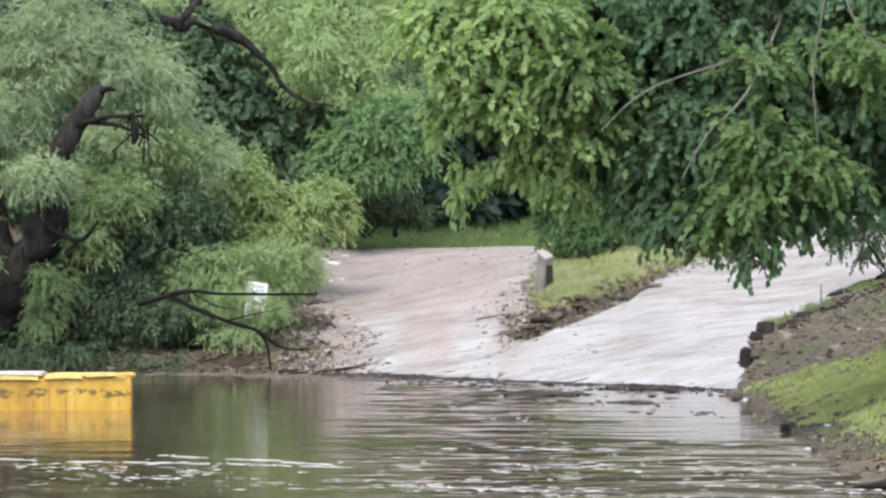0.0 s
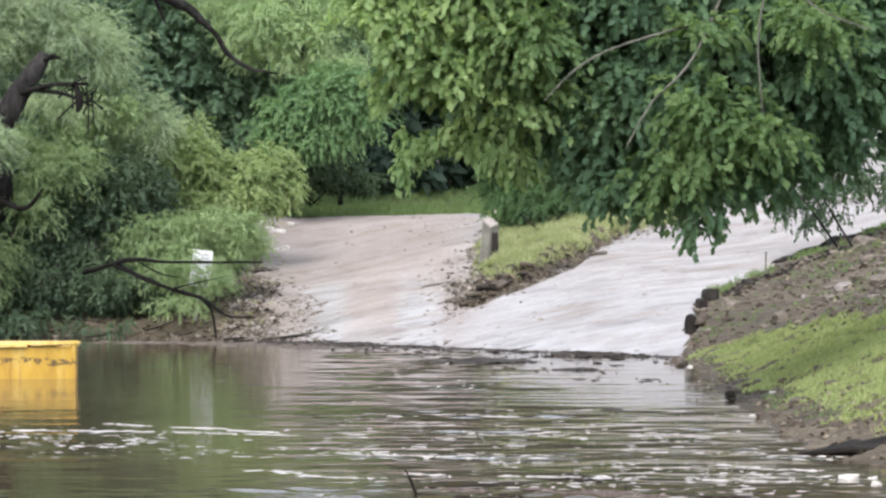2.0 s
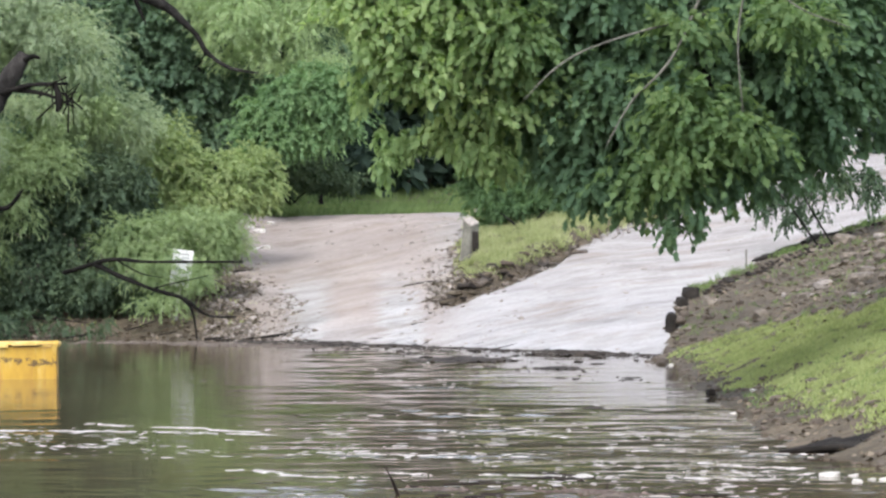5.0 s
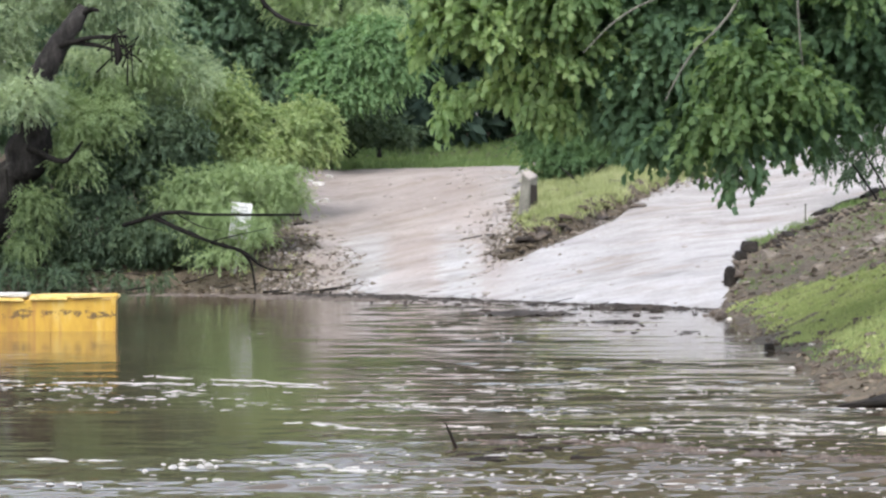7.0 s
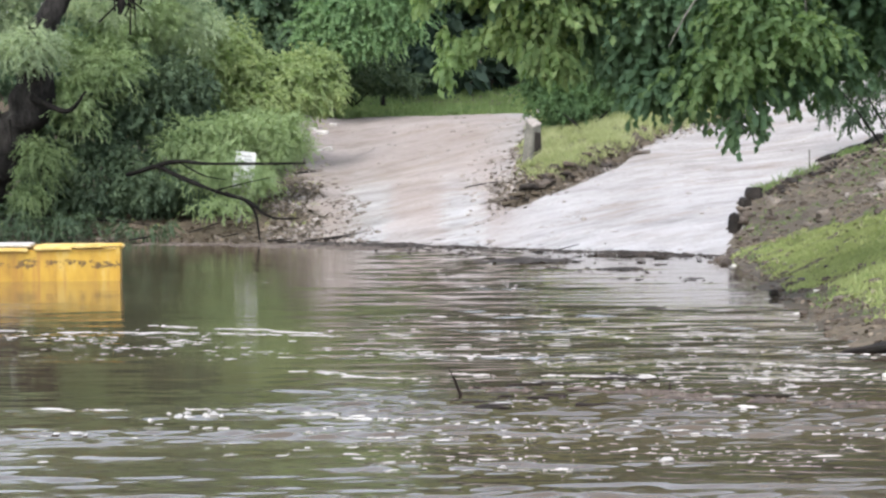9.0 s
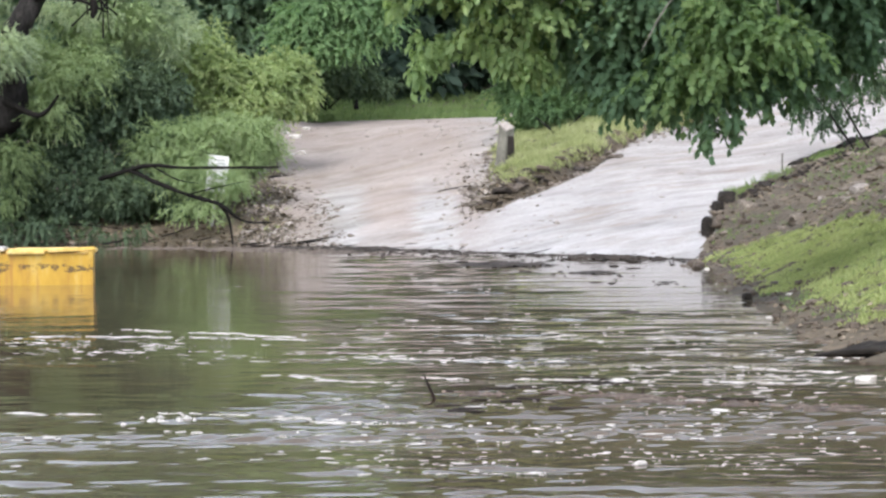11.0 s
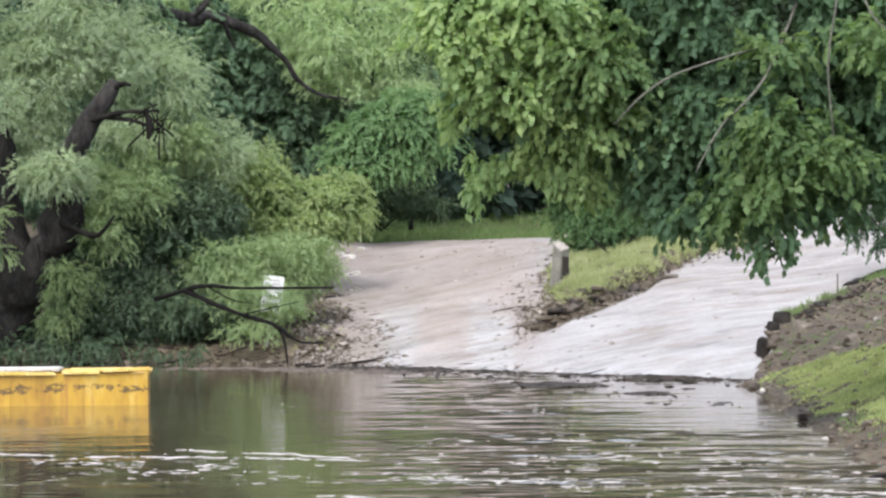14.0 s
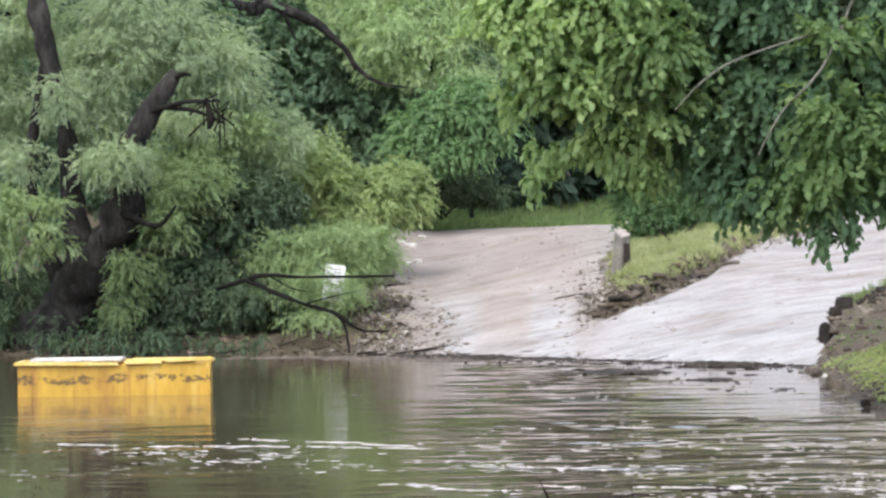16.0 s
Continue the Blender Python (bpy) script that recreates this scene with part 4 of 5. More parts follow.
# ---- woods beyond ----
rng = np.random.default_rng(40)
lob = []
for k in range(34):
    x = -34 + k * 2.1 + rng.uniform(-1, 1)
    y = rng.uniform(121, 133)
    lob.append((x, y, rng.uniform(6.5, 9), 3.0, 2.5, rng.uniform(3.5, 5)))
    lob.append((x + rng.uniform(-1.5, 1.5), y + 1, rng.uniform(12, 16), 3.4, 2.8, rng.uniform(3.5, 5)))
    lob.append((x * 0.6 + rng.uniform(-1, 1), rng.uniform(115.5, 119), rng.uniform(5.2, 6.2), 1.8, 1.2, rng.uniform(0.9, 1.6)))
    # high row, mostly out of view, added to keep sky out of the water's reflections
    lob.append((x * 1.1, rng.uniform(136, 142), rng.uniform(14, 24), 4, 3, 7))
for k in range(23):
    lob.append((-25 + k * 1.5, rng.uniform(118.5, 120.5), rng.uniform(7.5, 14), 2.4, 1.2, 2.6))
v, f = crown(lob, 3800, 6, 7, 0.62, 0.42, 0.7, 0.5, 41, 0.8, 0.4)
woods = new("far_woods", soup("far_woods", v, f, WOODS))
tagged(woods, "dark dense woodland beyond the track", "woods", kind="stuff")

# ---- grass ----
def grass(name, label, spots, mat, seed, tall, width=0.012, per=7):
    """Tufts of blades at the given spots (x, y)."""
    rng = np.random.default_rng(seed)
    s = np.repeat(spots, per, 0) + rng.normal(size=(len(spots) * per, 2)) * 0.05
    z = land_z(s[:, 0], s[:, 1]) - 0.01
    base = np.column_stack([s, z])
    way = unit(np.column_stack([rng.normal(size=(len(s), 2)) * 0.45, np.ones(len(s))]))
    face = unit(rng.normal(size=(len(s), 3)) * [1, 1, 0.2])
    ln = tall * rng.uniform(0.5, 1.3, len(s))
    v, f = leaf_soup(base, way, face, ln, np.full(len(s), width) * rng.uniform(.7, 1.4, len(s)))
    ob = new(name, soup(name, v, f, mat))
    return tagged(ob, label, "grass", kind="stuff")


def scatter(seed, count, x0, x1, y0, y1, keep_if):
    rng = np.random.default_rng(seed)
    p = np.column_stack([rng.uniform(x0, x1, count), rng.uniform(y0, y1, count)])
    return p[keep_if(p[:, 0], p[:, 1], rng.random(count))]


def on_bank(x, y, r):
    run = x - shore_x(y)
    thin = 0.10 + step(-0.42, 0.25, 0.8 * ripple(x, y, 0.9, 2.5) + 0.6 * ripple(x, y, 0.33, 1.5) + 0.28 + 0.22 * (run - 1.0))
    top = np.interp(y, [30, 50, 58, 64, 70], [9, 5.0, 3.3, 2.0, 1.0])
    return (run > np.interp(y, [38, 48, 58, 64, 70], [0.7, 0.55, 0.28, 0.15, 0.05]) + 0.35 * ripple(x, y, 0.6, 6.0) + 0.45 * r) & (run < top + 0.5 * ripple(x, y, 0.8)) & (r < thin) & (y < 69.5)


grass("bank_grass", "short bright green grass on the side bank", scatter(51, 85000, 5, 13, 30, 70, on_bank), GRASS, 52, 0.085, 0.018, 6)
grass("bank_weeds", "thin grass and weeds among the stones of the bank",
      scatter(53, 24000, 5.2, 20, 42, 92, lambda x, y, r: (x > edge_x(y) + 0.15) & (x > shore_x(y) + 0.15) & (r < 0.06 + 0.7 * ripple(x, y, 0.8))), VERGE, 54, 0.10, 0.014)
grass("bank_edge_weeds", "green weeds along the top edge of the bank",
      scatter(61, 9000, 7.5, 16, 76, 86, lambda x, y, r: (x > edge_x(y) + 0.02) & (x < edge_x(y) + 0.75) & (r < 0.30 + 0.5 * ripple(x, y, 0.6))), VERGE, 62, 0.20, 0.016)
grass("strip_grass", "pale green grass on the strip between the tracks",
      scatter(55, 26000, 1, 14, 83.5, 106, lambda x, y, r: (ridge_k(x, y) > np.interp(y, [83, 87], [0.75, 0.25])) & (r < 0.8 + 0.4 * ripple(x, y, 0.6) - 0.6 * step(87, 83.5, y))), DRYGRASS, 56, 0.21, 0.018)
grass("verge_grass", "green grass verge behind the track",
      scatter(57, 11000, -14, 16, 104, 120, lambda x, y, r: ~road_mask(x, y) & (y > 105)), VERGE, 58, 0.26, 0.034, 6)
grass("shore_weeds", "sparse weeds on the muddy shore below the willow",
      scatter(59, 1400, -16, -2.4, 83, 104, lambda x, y, r: (y > shore_y(x) + 1) & (x < -3.2 + 0.3 * ripple(x, y, 0.5)) & (r < 0.5)), GRASS, 60, 0.14, 0.018)

# ---- the yellow barge ----
def rough_box(sx, sy, sz, seed, wear=0.12):
    bm = bmesh.new()
    bmesh.ops.create_cube(bm, size=1.0)
    bmesh.ops.subdivide_edges(bm, edges=bm.edges[:], cuts=3, use_grid_fill=True)
    off = Vector((seed * 3.7, seed * 1.3, seed))
    for v in bm.verts:
        c = Vector((v.co.x * sx, v.co.y * sy, v.co.z * sz))
        pull = 1 - 0.03 * (sum(abs(k) > 0.49 for k in v.co) - 1)
        c *= pull
        v.co = c + noise.noise_vector(c * 4.0 + off) * wear * min(sx, sy, sz)
    return bm


def barge(place, turn):
    t = thing("barge", place, "rusty yellow steel float with wide rim, half sunk", "barge", turn=turn)
    L, W, H = 3.60, 1.5, 0.62
    hull = part("hull", box(L, W, H + 0.5, 0.03, (0, 0, (H - 0.5) / 2 - 0.03)), YELLOW, t)
    part("rim", box(L + 0.10, 0.12, 0.06, 0.012, (0, W / 2 + 0.02, H)), YELLOWTOP, t, "faded yellow steel rim")
    for x0, x1, za, zb in ((-1.86, 0.10, 0.01, -0.03), (0.21, 0.92, -0.01, 0.0), (0.98, 1.86, 0.02, 0.06)):
        bar = box(x1 - x0, 0.13, 0.065, 0.012, ((x0 + x1) / 2, -W / 2 - 0.02, H))
        for v in bar.verts:
            u = (v.co.x - x0) / (x1 - x0)
            v.co.z += za * (1 - u) + zb * u + 0.012 * math.sin(v.co.x * 7)
        part("rim", bar, YELLOWTOP, t, "bent and faded yellow steel rim")
    for x in (-L / 2, L / 2):
        part("rim", box(0.12, W - 0.1, 0.06, 0.012, (x, 0, H)), YELLOWTOP, t, "faded yellow steel rim")
    for x in (-1.55, -0.77, -0.02, 0.58, 1.4):
        part("rib", box(0.06, 0.03, H + 0.3, 0.012, (x, -W / 2 - 0.003, (H - 0.36) / 2)), YELLOW, t)
    part("corner_post", box(0.09, 0.09, H + 0.4, 0.015, (L / 2 - 0.02, -W / 2 - 0.02, H / 2 - 0.14)), YELLOW, t)
    part("cover", box(1.75, W - 0.25, 0.06, 0.02, (-0.72, 0.05, H + 0.05)), LID, t, "pale grey sheet lying on top")
    part("cover", box(1.2, W - 0.25, 0.04, 0.015, (0.9, 0.05, H + 0.03)), YELLOWTOP, t)
    return t


barge((-7.72, 59.84, 0.00), 3.5)


# ---- sign, post, stake ----
def sign():
    x, y = (-5.29, 85.80)
    t = thing("sign", (x, y, float(land_z(x, y)) - 0.05), "white notice board on a post among the shrubs", "sign", turn=-4)
    part("post", box(0.07, 0.05, 1.9, 0.008, (0.03, 0.03, 0.95)), STEEL, t, "dull metal post")
    board = part("board", box(0.56, 0.025, 1.00, 0.01, (0.02, -0.01, 1.50)), SIGNWHITE, t)
    for k, (dx, dz, w_, h_) in enumerate([(0.02, 0.26, 0.30, 0.03), (0.08, 0.17, 0.22, 0.03), (-0.05, 0.08, 0.16, 0.10), (0.12, 0.02, 0.14, 0.03), (0.10, -0.06, 0.16, 0.025), (-0.02, -0.14, 0.26, 0.025)]):
        part("print", box(w_, 0.004, h_, 0, (0.02 + dx, -0.0245, 1.62 + dz)), SIGNGREY, board, "grey illegible print")
    t.rotation_euler.y = radians(7)


sign()


def concrete_post():
    x, y = (2.82, 88.26)
    t = thing("concrete_post", (x, y, float(land_z(x, y)) - 0.06), "weathered square concrete post with a sloped top by the track", "post", turn=40)
    bm = box(0.42, 0.42, 1.10, 0, (0, 0, 0.55))
    for v in bm.verts:
        if v.co.z > 0.5:
            v.co.x *= 0.74
            v.co.y *= 0.78
            v.co.z += 0.55 * v.co.y + 0.32 * v.co.x
    bmesh.ops.bevel(bm, geom=bm.edges[:], offset=0.02, segments=2, affect="EDGES")
    part("shaft", bm, CONCRETE, t)
    cap = box(0.33, 0.345, 0.035, 0.010, (0, 0, 0))
    for v in cap.verts:
        v.co.z += 1.115 + 0.55 * v.co.y + 0.32 * v.co.x
    part("cap", cap, RUBBLE, t, "pale sloped concrete cap")
    # a thin dark panel puts shade on the post's right-hand face
    shade_panel = box(0.26, 0.016, 0.66, 0.004, (0.02, 0, 0.50))
    for v in shade_panel.verts:
        v.co.y += -0.212 + 0.042 * v.co.z
        v.co.x *= 1.15 - 0.3 * v.co.z
    part("shade_face", shade_panel, BARKCHIP, t, "dark panel that shades one face of the post")
    part("plinth", box(0.46, 0.46, 0.16, 0.03, (0, 0, 0.05)), CONCRETE, t)
    t.rotation_euler.y = radians(3)


concrete_post()

def stake(x, y, tall):
    t = thing("stake", (x, y, float(land_z(x, y)) - 0.05), "thin rusty metal stake in the bank by the road", "stake")
    part("rod", box(0.035, 0.03, tall, 0.006, (0, 0, tall / 2)), CONCRETE, t)
    part("cap", box(0.05, 0.04, 0.04, 0.01, (0, 0, tall)), CONCRETE, t)


stake(*(9.41, 78.44), 0.62)


# ---- timbers, stones, driftwood ----
def single(name, bm, mat, m, label, category, group=""):
    """A thing of one mesh."""
    me = bpy.data.meshes.new(name)
    bm.to_mesh(me)
    bm.free()
    me.materials.append(mat)
    me.polygons.foreach_set("use_smooth", np.ones(len(me.polygons), bool))
    ob = new(name, me)
    ob.matrix_basis = m
    return tagged(ob, label, category, group)


for k, (place, sx, sz) in enumerate([((7.70, 75.32), 0.34, 0.30), ((7.39, 74.40), 0.22, 0.22), ((6.96, 72.42), 0.22, 0.58)]):
    x, y = place
    single("timber_block", rough_box(sx, sx * 1.1, sz, k + 1, 0.35), WETWOOD, pose(x, y, float(land_z(x, y)) + sz * 0.25, 3 * k - 6, 5 - 4 * k, 20 * k),
           "dark wet timber block edging the road bank", "timber", "timbers along the road edge")


rng = np.random.default_rng(66)
for k in range(34):
    u = rng.random() ** 1.3
    x, y = 2.15 + 3.6 * u + rng.normal() * 0.25, 81.9 + 5.0 * u + rng.uniform(-0.1, 0.9)
    sx = rng.uniform(0.16, 0.5)
    single("earth_clod", rough_box(sx, sx * rng.uniform(0.5, 0.9), rng.uniform(0.05, 0.11), 30 + k, 1.3), (SOIL, MUD, BARKCHIP)[k % 3],
           pose(x, y, float(land_z(x, y)) + 0.05, rng.uniform(-14, 14), rng.uniform(-14, 14), rng.uniform(0, 180)),
           "broken dark clod of earth and roots at the washed-out tip", "clod", "clods at the tip of the strip")


def stones(seed, places, small, big, mats, label, group, sink=0.25, joined=""):
    """Stones as things of their own; with joined, one heap of many of that name."""
    rng = np.random.default_rng(seed)
    meshes = []
    for k in range(6):
        bm = lump(rng, 1.0, rng.uniform(0.6, 0.9), rng.uniform(0.4, 0.65), 0.45)
        me = bpy.data.meshes.new("stone")
        bm.to_mesh(me)
        bm.free()
        me.materials.append(mats[k % len(mats)])
        meshes.append(me)
    heap, count = ([], []), 0
    for x, y in places:
        r = small * (big / small) ** (rng.random() ** 1.8)
        me = meshes[rng.integers(6)]
        z = max(float(land_z(x, y)), -0.03)
        m = pose(x, y, z + r * (0.5 - sink) * 0.5, rng.uniform(-15, 15), rng.uniform(-15, 15), rng.uniform(0, 360)) @ Matrix.Scale(r, 4)
        if joined:
            heap[0].extend(tuple(m @ v.co) for v in me.vertices)
            heap[1].extend(tuple(k + count for k in p.vertices) for p in me.polygons)
            count += len(me.vertices)
            continue
        ob = new("stone", me)
        ob.matrix_basis = m
        tagged(ob, label, "stone", group)
    if joined:
        tagged(new(joined, soup(joined, heap[0], heap[1], mats[0])), label, "stones", kind="stuff")


stones(61, scatter(61, 1500, 7, 17, 60, 90, lambda x, y, r: (x > edge_x(y) + 0.25) & (x - shore_x(y) > np.interp(y, [50, 58, 64, 70], [4.2, 2.6, 1.5, 0.5])) & (x < edge_x(y) + 5.5) & (r < 0.26 + 0.18 * ripple(x, y, 1.3, 2.0))),
       0.04, 0.22, [STONE, MUD, STONE, STONE], "rough tan stone lying in the soil of the bank", "stones on the side bank")
stones(62, [(11.02, 69.38), (11.85, 77.24), (11.68, 71.90), (10.53, 67.06), (12.44, 75.78), (11.18, 75.02), (8.05, 74.06), (8.84, 70.88)],
       0.16, 0.36, [STONE], "larger pale flat stone bedded in the bank", "stones on the side bank")
stones(77, scatter(77, 260, 9.5, 15, 62, 84, lambda x, y, r: (x > edge_x(y) + 1.5) & (x - shore_x(y) > np.interp(y, [58, 64, 70], [3.6, 2.6, 2.0])) & (r < 0.26 + 0.2 * ripple(x, y, 1.5, 3.0))),
       0.07, 0.34, [RUBBLE, STONE], "pinkish-grey broken stone lying on the bank", "stones on the side bank", 0.2)
# a row of dark clods takes the place of the ledge's shadow
stones(78, scatter(78, 2400, 7.6, 16, 75.5, 86, lambda x, y, r: (abs(x - edge_x(y) - 0.85 - 0.05 * (y - 76)) < 0.34) & (r < 0.95)), 0.04, 0.13, [BARKCHIP], "dark clods put in for the shadow under the eroded top edge of the bank", "clods", 0.0, "ledge_shadow_clods")
stones(63, scatter(63, 700, -5.5, -2.2, 82.5, 103, lambda x, y, r: (abs(x - np.interp(y, [78, 84, 92, 100, 105], [-2.5, -2.9, -3.3, -3.9, -4.4])) < 0.75) & (r < 0.42)),
       0.03, 0.15, [RUBBLE], "pale broken stone at the edge of the track", "stones beside the track", 0.25, "track_stones")
stones(64, [(-3.56, 102.26), (-3.87, 103.30), (-3.26, 98.86), (-4.05, 100.88), (-3.52, 98.66), (-4.40, 102.60), (-3.24, 103.98)], 0.14, 0.30, [PALESTONE], "white limestone lump beside the track", "stones beside the track")
stones(65, scatter(65, 900, -15, -1.8, 82, 90, lambda x, y, r: (y - shore_y(x) > -0.3) & (y - shore_y(x) < 2.6) & (r < 0.13)), 0.04, 0.16, [STONE], "muddy stone on the shore below the willow", "stones on the muddy shore", 0.25, "shore_stones")
stones(66, scatter(66, 5200, 1.6, 9.5, 80.5, 94, lambda x, y, r: (ridge_k(x, y) > 0.02) & (ridge_k(x, y) < 0.5) & (x > 2.2 + 0.3 * (y - 84)) & (r < 0.25)), 0.04, 0.15, [MUD, MUD, WETWOOD, MUD, STONE], "clod of soil and stone at the washed-out edge of the strip", "clods along the strip", 0.1, "clods")
stones(67, scatter(67, 300, 2.6, 5.0, 92, 103, lambda x, y, r: (ridge_k(x, y) > 0.1) & (r < 0.2)), 0.05, 0.2, [PALESTONE, STONE], "pale stone lying in the grass behind the post", "stones on the strip")
# the first is a scrap of white plastic modelled as a stone
stones(68, [(6.13, 64.00), (5.98, 49.00), (4.90, 33.50), (5.16, 33.60), (5.27, 33.00), (5.06, 32.60), (5.42, 33.00), (5.33, 46.00)], 0.06, 0.13, [PALESTONE], "white wet lump standing in the shallows", "stones in the shallows", 0.0)
stones(69, scatter(69, 2600, 5.0, 8.5, 33, 70, lambda x, y, r: (x - shore_x(y) > -0.15) & (x - shore_x(y) < 1.5) & (r < 0.34 + 0.3 * ripple(x, y, 0.7, 3.0))), 0.03, 0.12, [MUD, STONE, MUD, MUD], "muddy stone at the foot of the side bank", "stones at the foot of the bank", 0.25, "toe_stones")


def log(a, b, r, seed, label="wet dark driftwood log at the water's edge", group="driftwood along the water's edge", mat=WETWOOD):
    rng = np.random.default_rng(seed)
    a, b = Vector(a), Vector(b)
    d = b - a
    pts = [a + d * u + Vector(rng.normal(size=3) * [0.03, 0.05, 0.012]) * d.length * 0.5 for u in (0, 0.3, 0.65, 1)]
    mid = a.lerp(b, 0.5)
    me = tube([p - mid for p in pts], [r * 0.8, r, r * 0.85, r * 0.35], mat, "driftwood", 8, 0.25, seed)
    ob = new("driftwood", me)
    ob.location = mid
    return tagged(ob, label, "driftwood", group)


rng = np.random.default_rng(80)
for k in range(95):
    x = rng.uniform(-3.2, 6.7)
    y = float(shore_y(x)) + rng.normal() * 0.30 - 0.15
    ln, turn = 0.12 + 1.0 * rng.random() ** 2, math.atan2(-12.0, 9.0) + rng.normal() * 0.45
    r = 0.006 + 0.024 * rng.random() ** 3
    dx, dy = math.cos(turn) * ln / 2, math.sin(turn) * ln / 2
    za = max(float(land_z(x - dx, y - dy)), 0.0) + r * 0.5
    zb = max(float(land_z(x + dx, y + dy)), 0.0) + r * 0.5
    log((x - dx, y - dy, za), (x + dx, y + dy, zb + 0.05 * rng.random() ** 3), r, 100 + k)
for k in range(26):
    x = rng.uniform(-15.0, -2.2)
    y = float(shore_y(x)) + rng.uniform(-0.4, 1.6)
    ln, turn = rng.uniform(0.4, 1.5), rng.normal() * 0.5
    dx, dy, r = math.cos(turn) * ln / 2, math.sin(turn) * ln / 2, rng.uniform(0.008, 0.028)
    log((x - dx, y - dy, max(float(land_z(x - dx, y - dy)), 0) + r), (x + dx, y + dy, max(float(land_z(x + dx, y + dy)), 0) + r + rng.uniform(0, 0.12)), r, 200 + k,
        "brown twig washed up on the muddy shore", "twigs on the muddy shore")
log((0.90, 86.80, 1.30), (1.88, 86.64, 1.48), 0.06, 301, "dark driftwood branch lying across the track", "driftwood on the ramp")
log((-0.69, 87.64, 1.13), (-0.14, 87.46, 1.20), 0.035, 302, "dark driftwood branch lying across the track", "driftwood on the ramp")
log((1.09, 80.34, 0.43), (1.88, 80.14, 0.55), 0.03, 303, "dark driftwood branch lying across the track", "driftwood on the ramp")
log((-3.96, 93.60, 1.67), (-3.31, 94.32, 1.72), 0.07, 304, "dark branch end at the edge of the track", "driftwood on the ramp")


# logs added for the dark band of soil and shade along the edge
log((9.89, 81.38, 1.95), (11.43, 82.20, 2.47), 0.10, 305, "dark log standing in for the dark band along the bank's top edge", "logs along the bank edge")
log((11.36, 82.10, 2.44), (12.81, 83.48, 2.83), 0.12, 306, "dark log standing in for the dark band along the bank's top edge", "logs along the bank edge")
log((12.88, 84.74, 2.80), (14.03, 83.64, 3.10), 0.12, 307, "dark log standing in for the dark band along the bank's top edge", "logs along the bank edge")


def mat_of_debris(place, sx, sy, seed):
    """A floating mat of mud and bark, low and ragged."""
    bm = bmesh.new()
    bmesh.ops.create_grid(bm, x_segments=44, y_segments=16, size=1.0)
    off = Vector((seed, seed * 2.0, 0))
    gone = []
    for v in bm.verts:
        k = math.hypot(v.co.x, v.co.y) + 0.45 * noise.noise(Vector((v.co.x * 2.2, v.co.y * 3.0, 0)) + off)
        h = 0.10 * min(1.0, sx) * (1 - k) + 0.05 * min(1.0, sx) * noise.noise(v.co * 5 + off) + 0.02 * noise.noise(v.co * 13 + off)
        v.co = Vector((v.co.x * sx, v.co.y * sy, h))
        if h < -0.012:
            gone.append(v)
    bmesh.ops.delete(bm, geom=gone, context="VERTS")
    return single("debris_mat", bm, BARKCHIP, pose(*place), "dark floating mat of mud and bark on the water", "debris", "floating debris")


mat_of_debris((2.00, 67.05, 0.00), 1.15, 0.9, 1.0)
mat_of_debris((-0.90, 78.35, 0.00), 0.9, 0.45, 2.0)
mat_of_debris((3.78, 62.82, 0.00), 0.45, 0.5, 3.0)
mat_of_debris((4.62, 70.43, 0.00), 1.2, 0.2, 4.0)
mat_of_debris((3.39, 47.76, 0.00), 0.16, 0.3, 6.0)

rng = np.random.default_rng(84)
for k in range(40):
    x = rng.uniform(-1.5, 6.4)
    y = float(shore_y(x)) - abs(rng.normal()) * 4.5 - 0.5
    if x > float(shore_x(y)) - 0.4:
        continue
    ln, turn = 0.06 + 0.30 * rng.random() ** 2, rng.normal() * 0.6
    dx, dy = math.cos(turn) * ln / 2, math.sin(turn) * ln / 2
    log((x - dx, y - dy, 0.0), (x + dx, y + dy, 0.03 * rng.random()), 0.006 + 0.026 * rng.random() ** 2, 500 + k, "dark scrap of bark floating off the ramp", "floating debris")

# broken slab at the foot of the side bank, and small floating scraps
bm = rough_box(1.3, 0.8, 0.11, 9, 0.9)
for v in bm.verts:
    f = min(1.0, max(0.0, (v.co.x + 0.68) / 0.7))
    v.co.z *= 0.2 + 0.8 * f
    v.co.y *= 0.2 + 0.8 * f
x, y, z = (5.50, 36.89, 0.00)
single("broken_slab", bm, WETWOOD, pose(x, y + 0.4, 0.07, 4, -6, -6), "dark waterlogged wooden slab tilted on the bank's foot", "slab")
single("timber_block", rough_box(0.12, 0.15, 0.11, 12, 0.4), WETWOOD, pose(*(5.51, 51.00), 0.05, 0, 6, 15), "dark wet timber block at the foot of the bank", "timber")
single("timber_block", rough_box(0.5, 0.25, 0.08, 13, 0.5), WETWOOD, pose(*(6.00, 41.00), 0.08, 0, -8, 5), "dark wet timber block at the foot of the bank", "timber")
a, b = (0.33, 31.48, 0.00), (0.15, 31.20, 0.30)
log((a[0], a[1], -0.1), b, 0.016, 310, "thin bare stick poking out of the river", "sticks in the river")
rng = np.random.default_rng(83)
for x, y, sx, sz in ((1.83, 24.70, 0.07, 0.030), (2.29, 33.70, 0.12, 0.016)):
    single("foam_block", lump(rng, sx, sx * 0.7, sz, 0.5), FOAM, pose(x, y, sz * 0.3, 4, -5, 30 * x), "off-white lump of packing foam floating in the drift", "litter", "floating debris")
log((2.85, 31.10, 0.0), (3.55, 30.60, 0.03), 0.020, 311, "dark broken branch lying in the drift line", "sticks in the river")
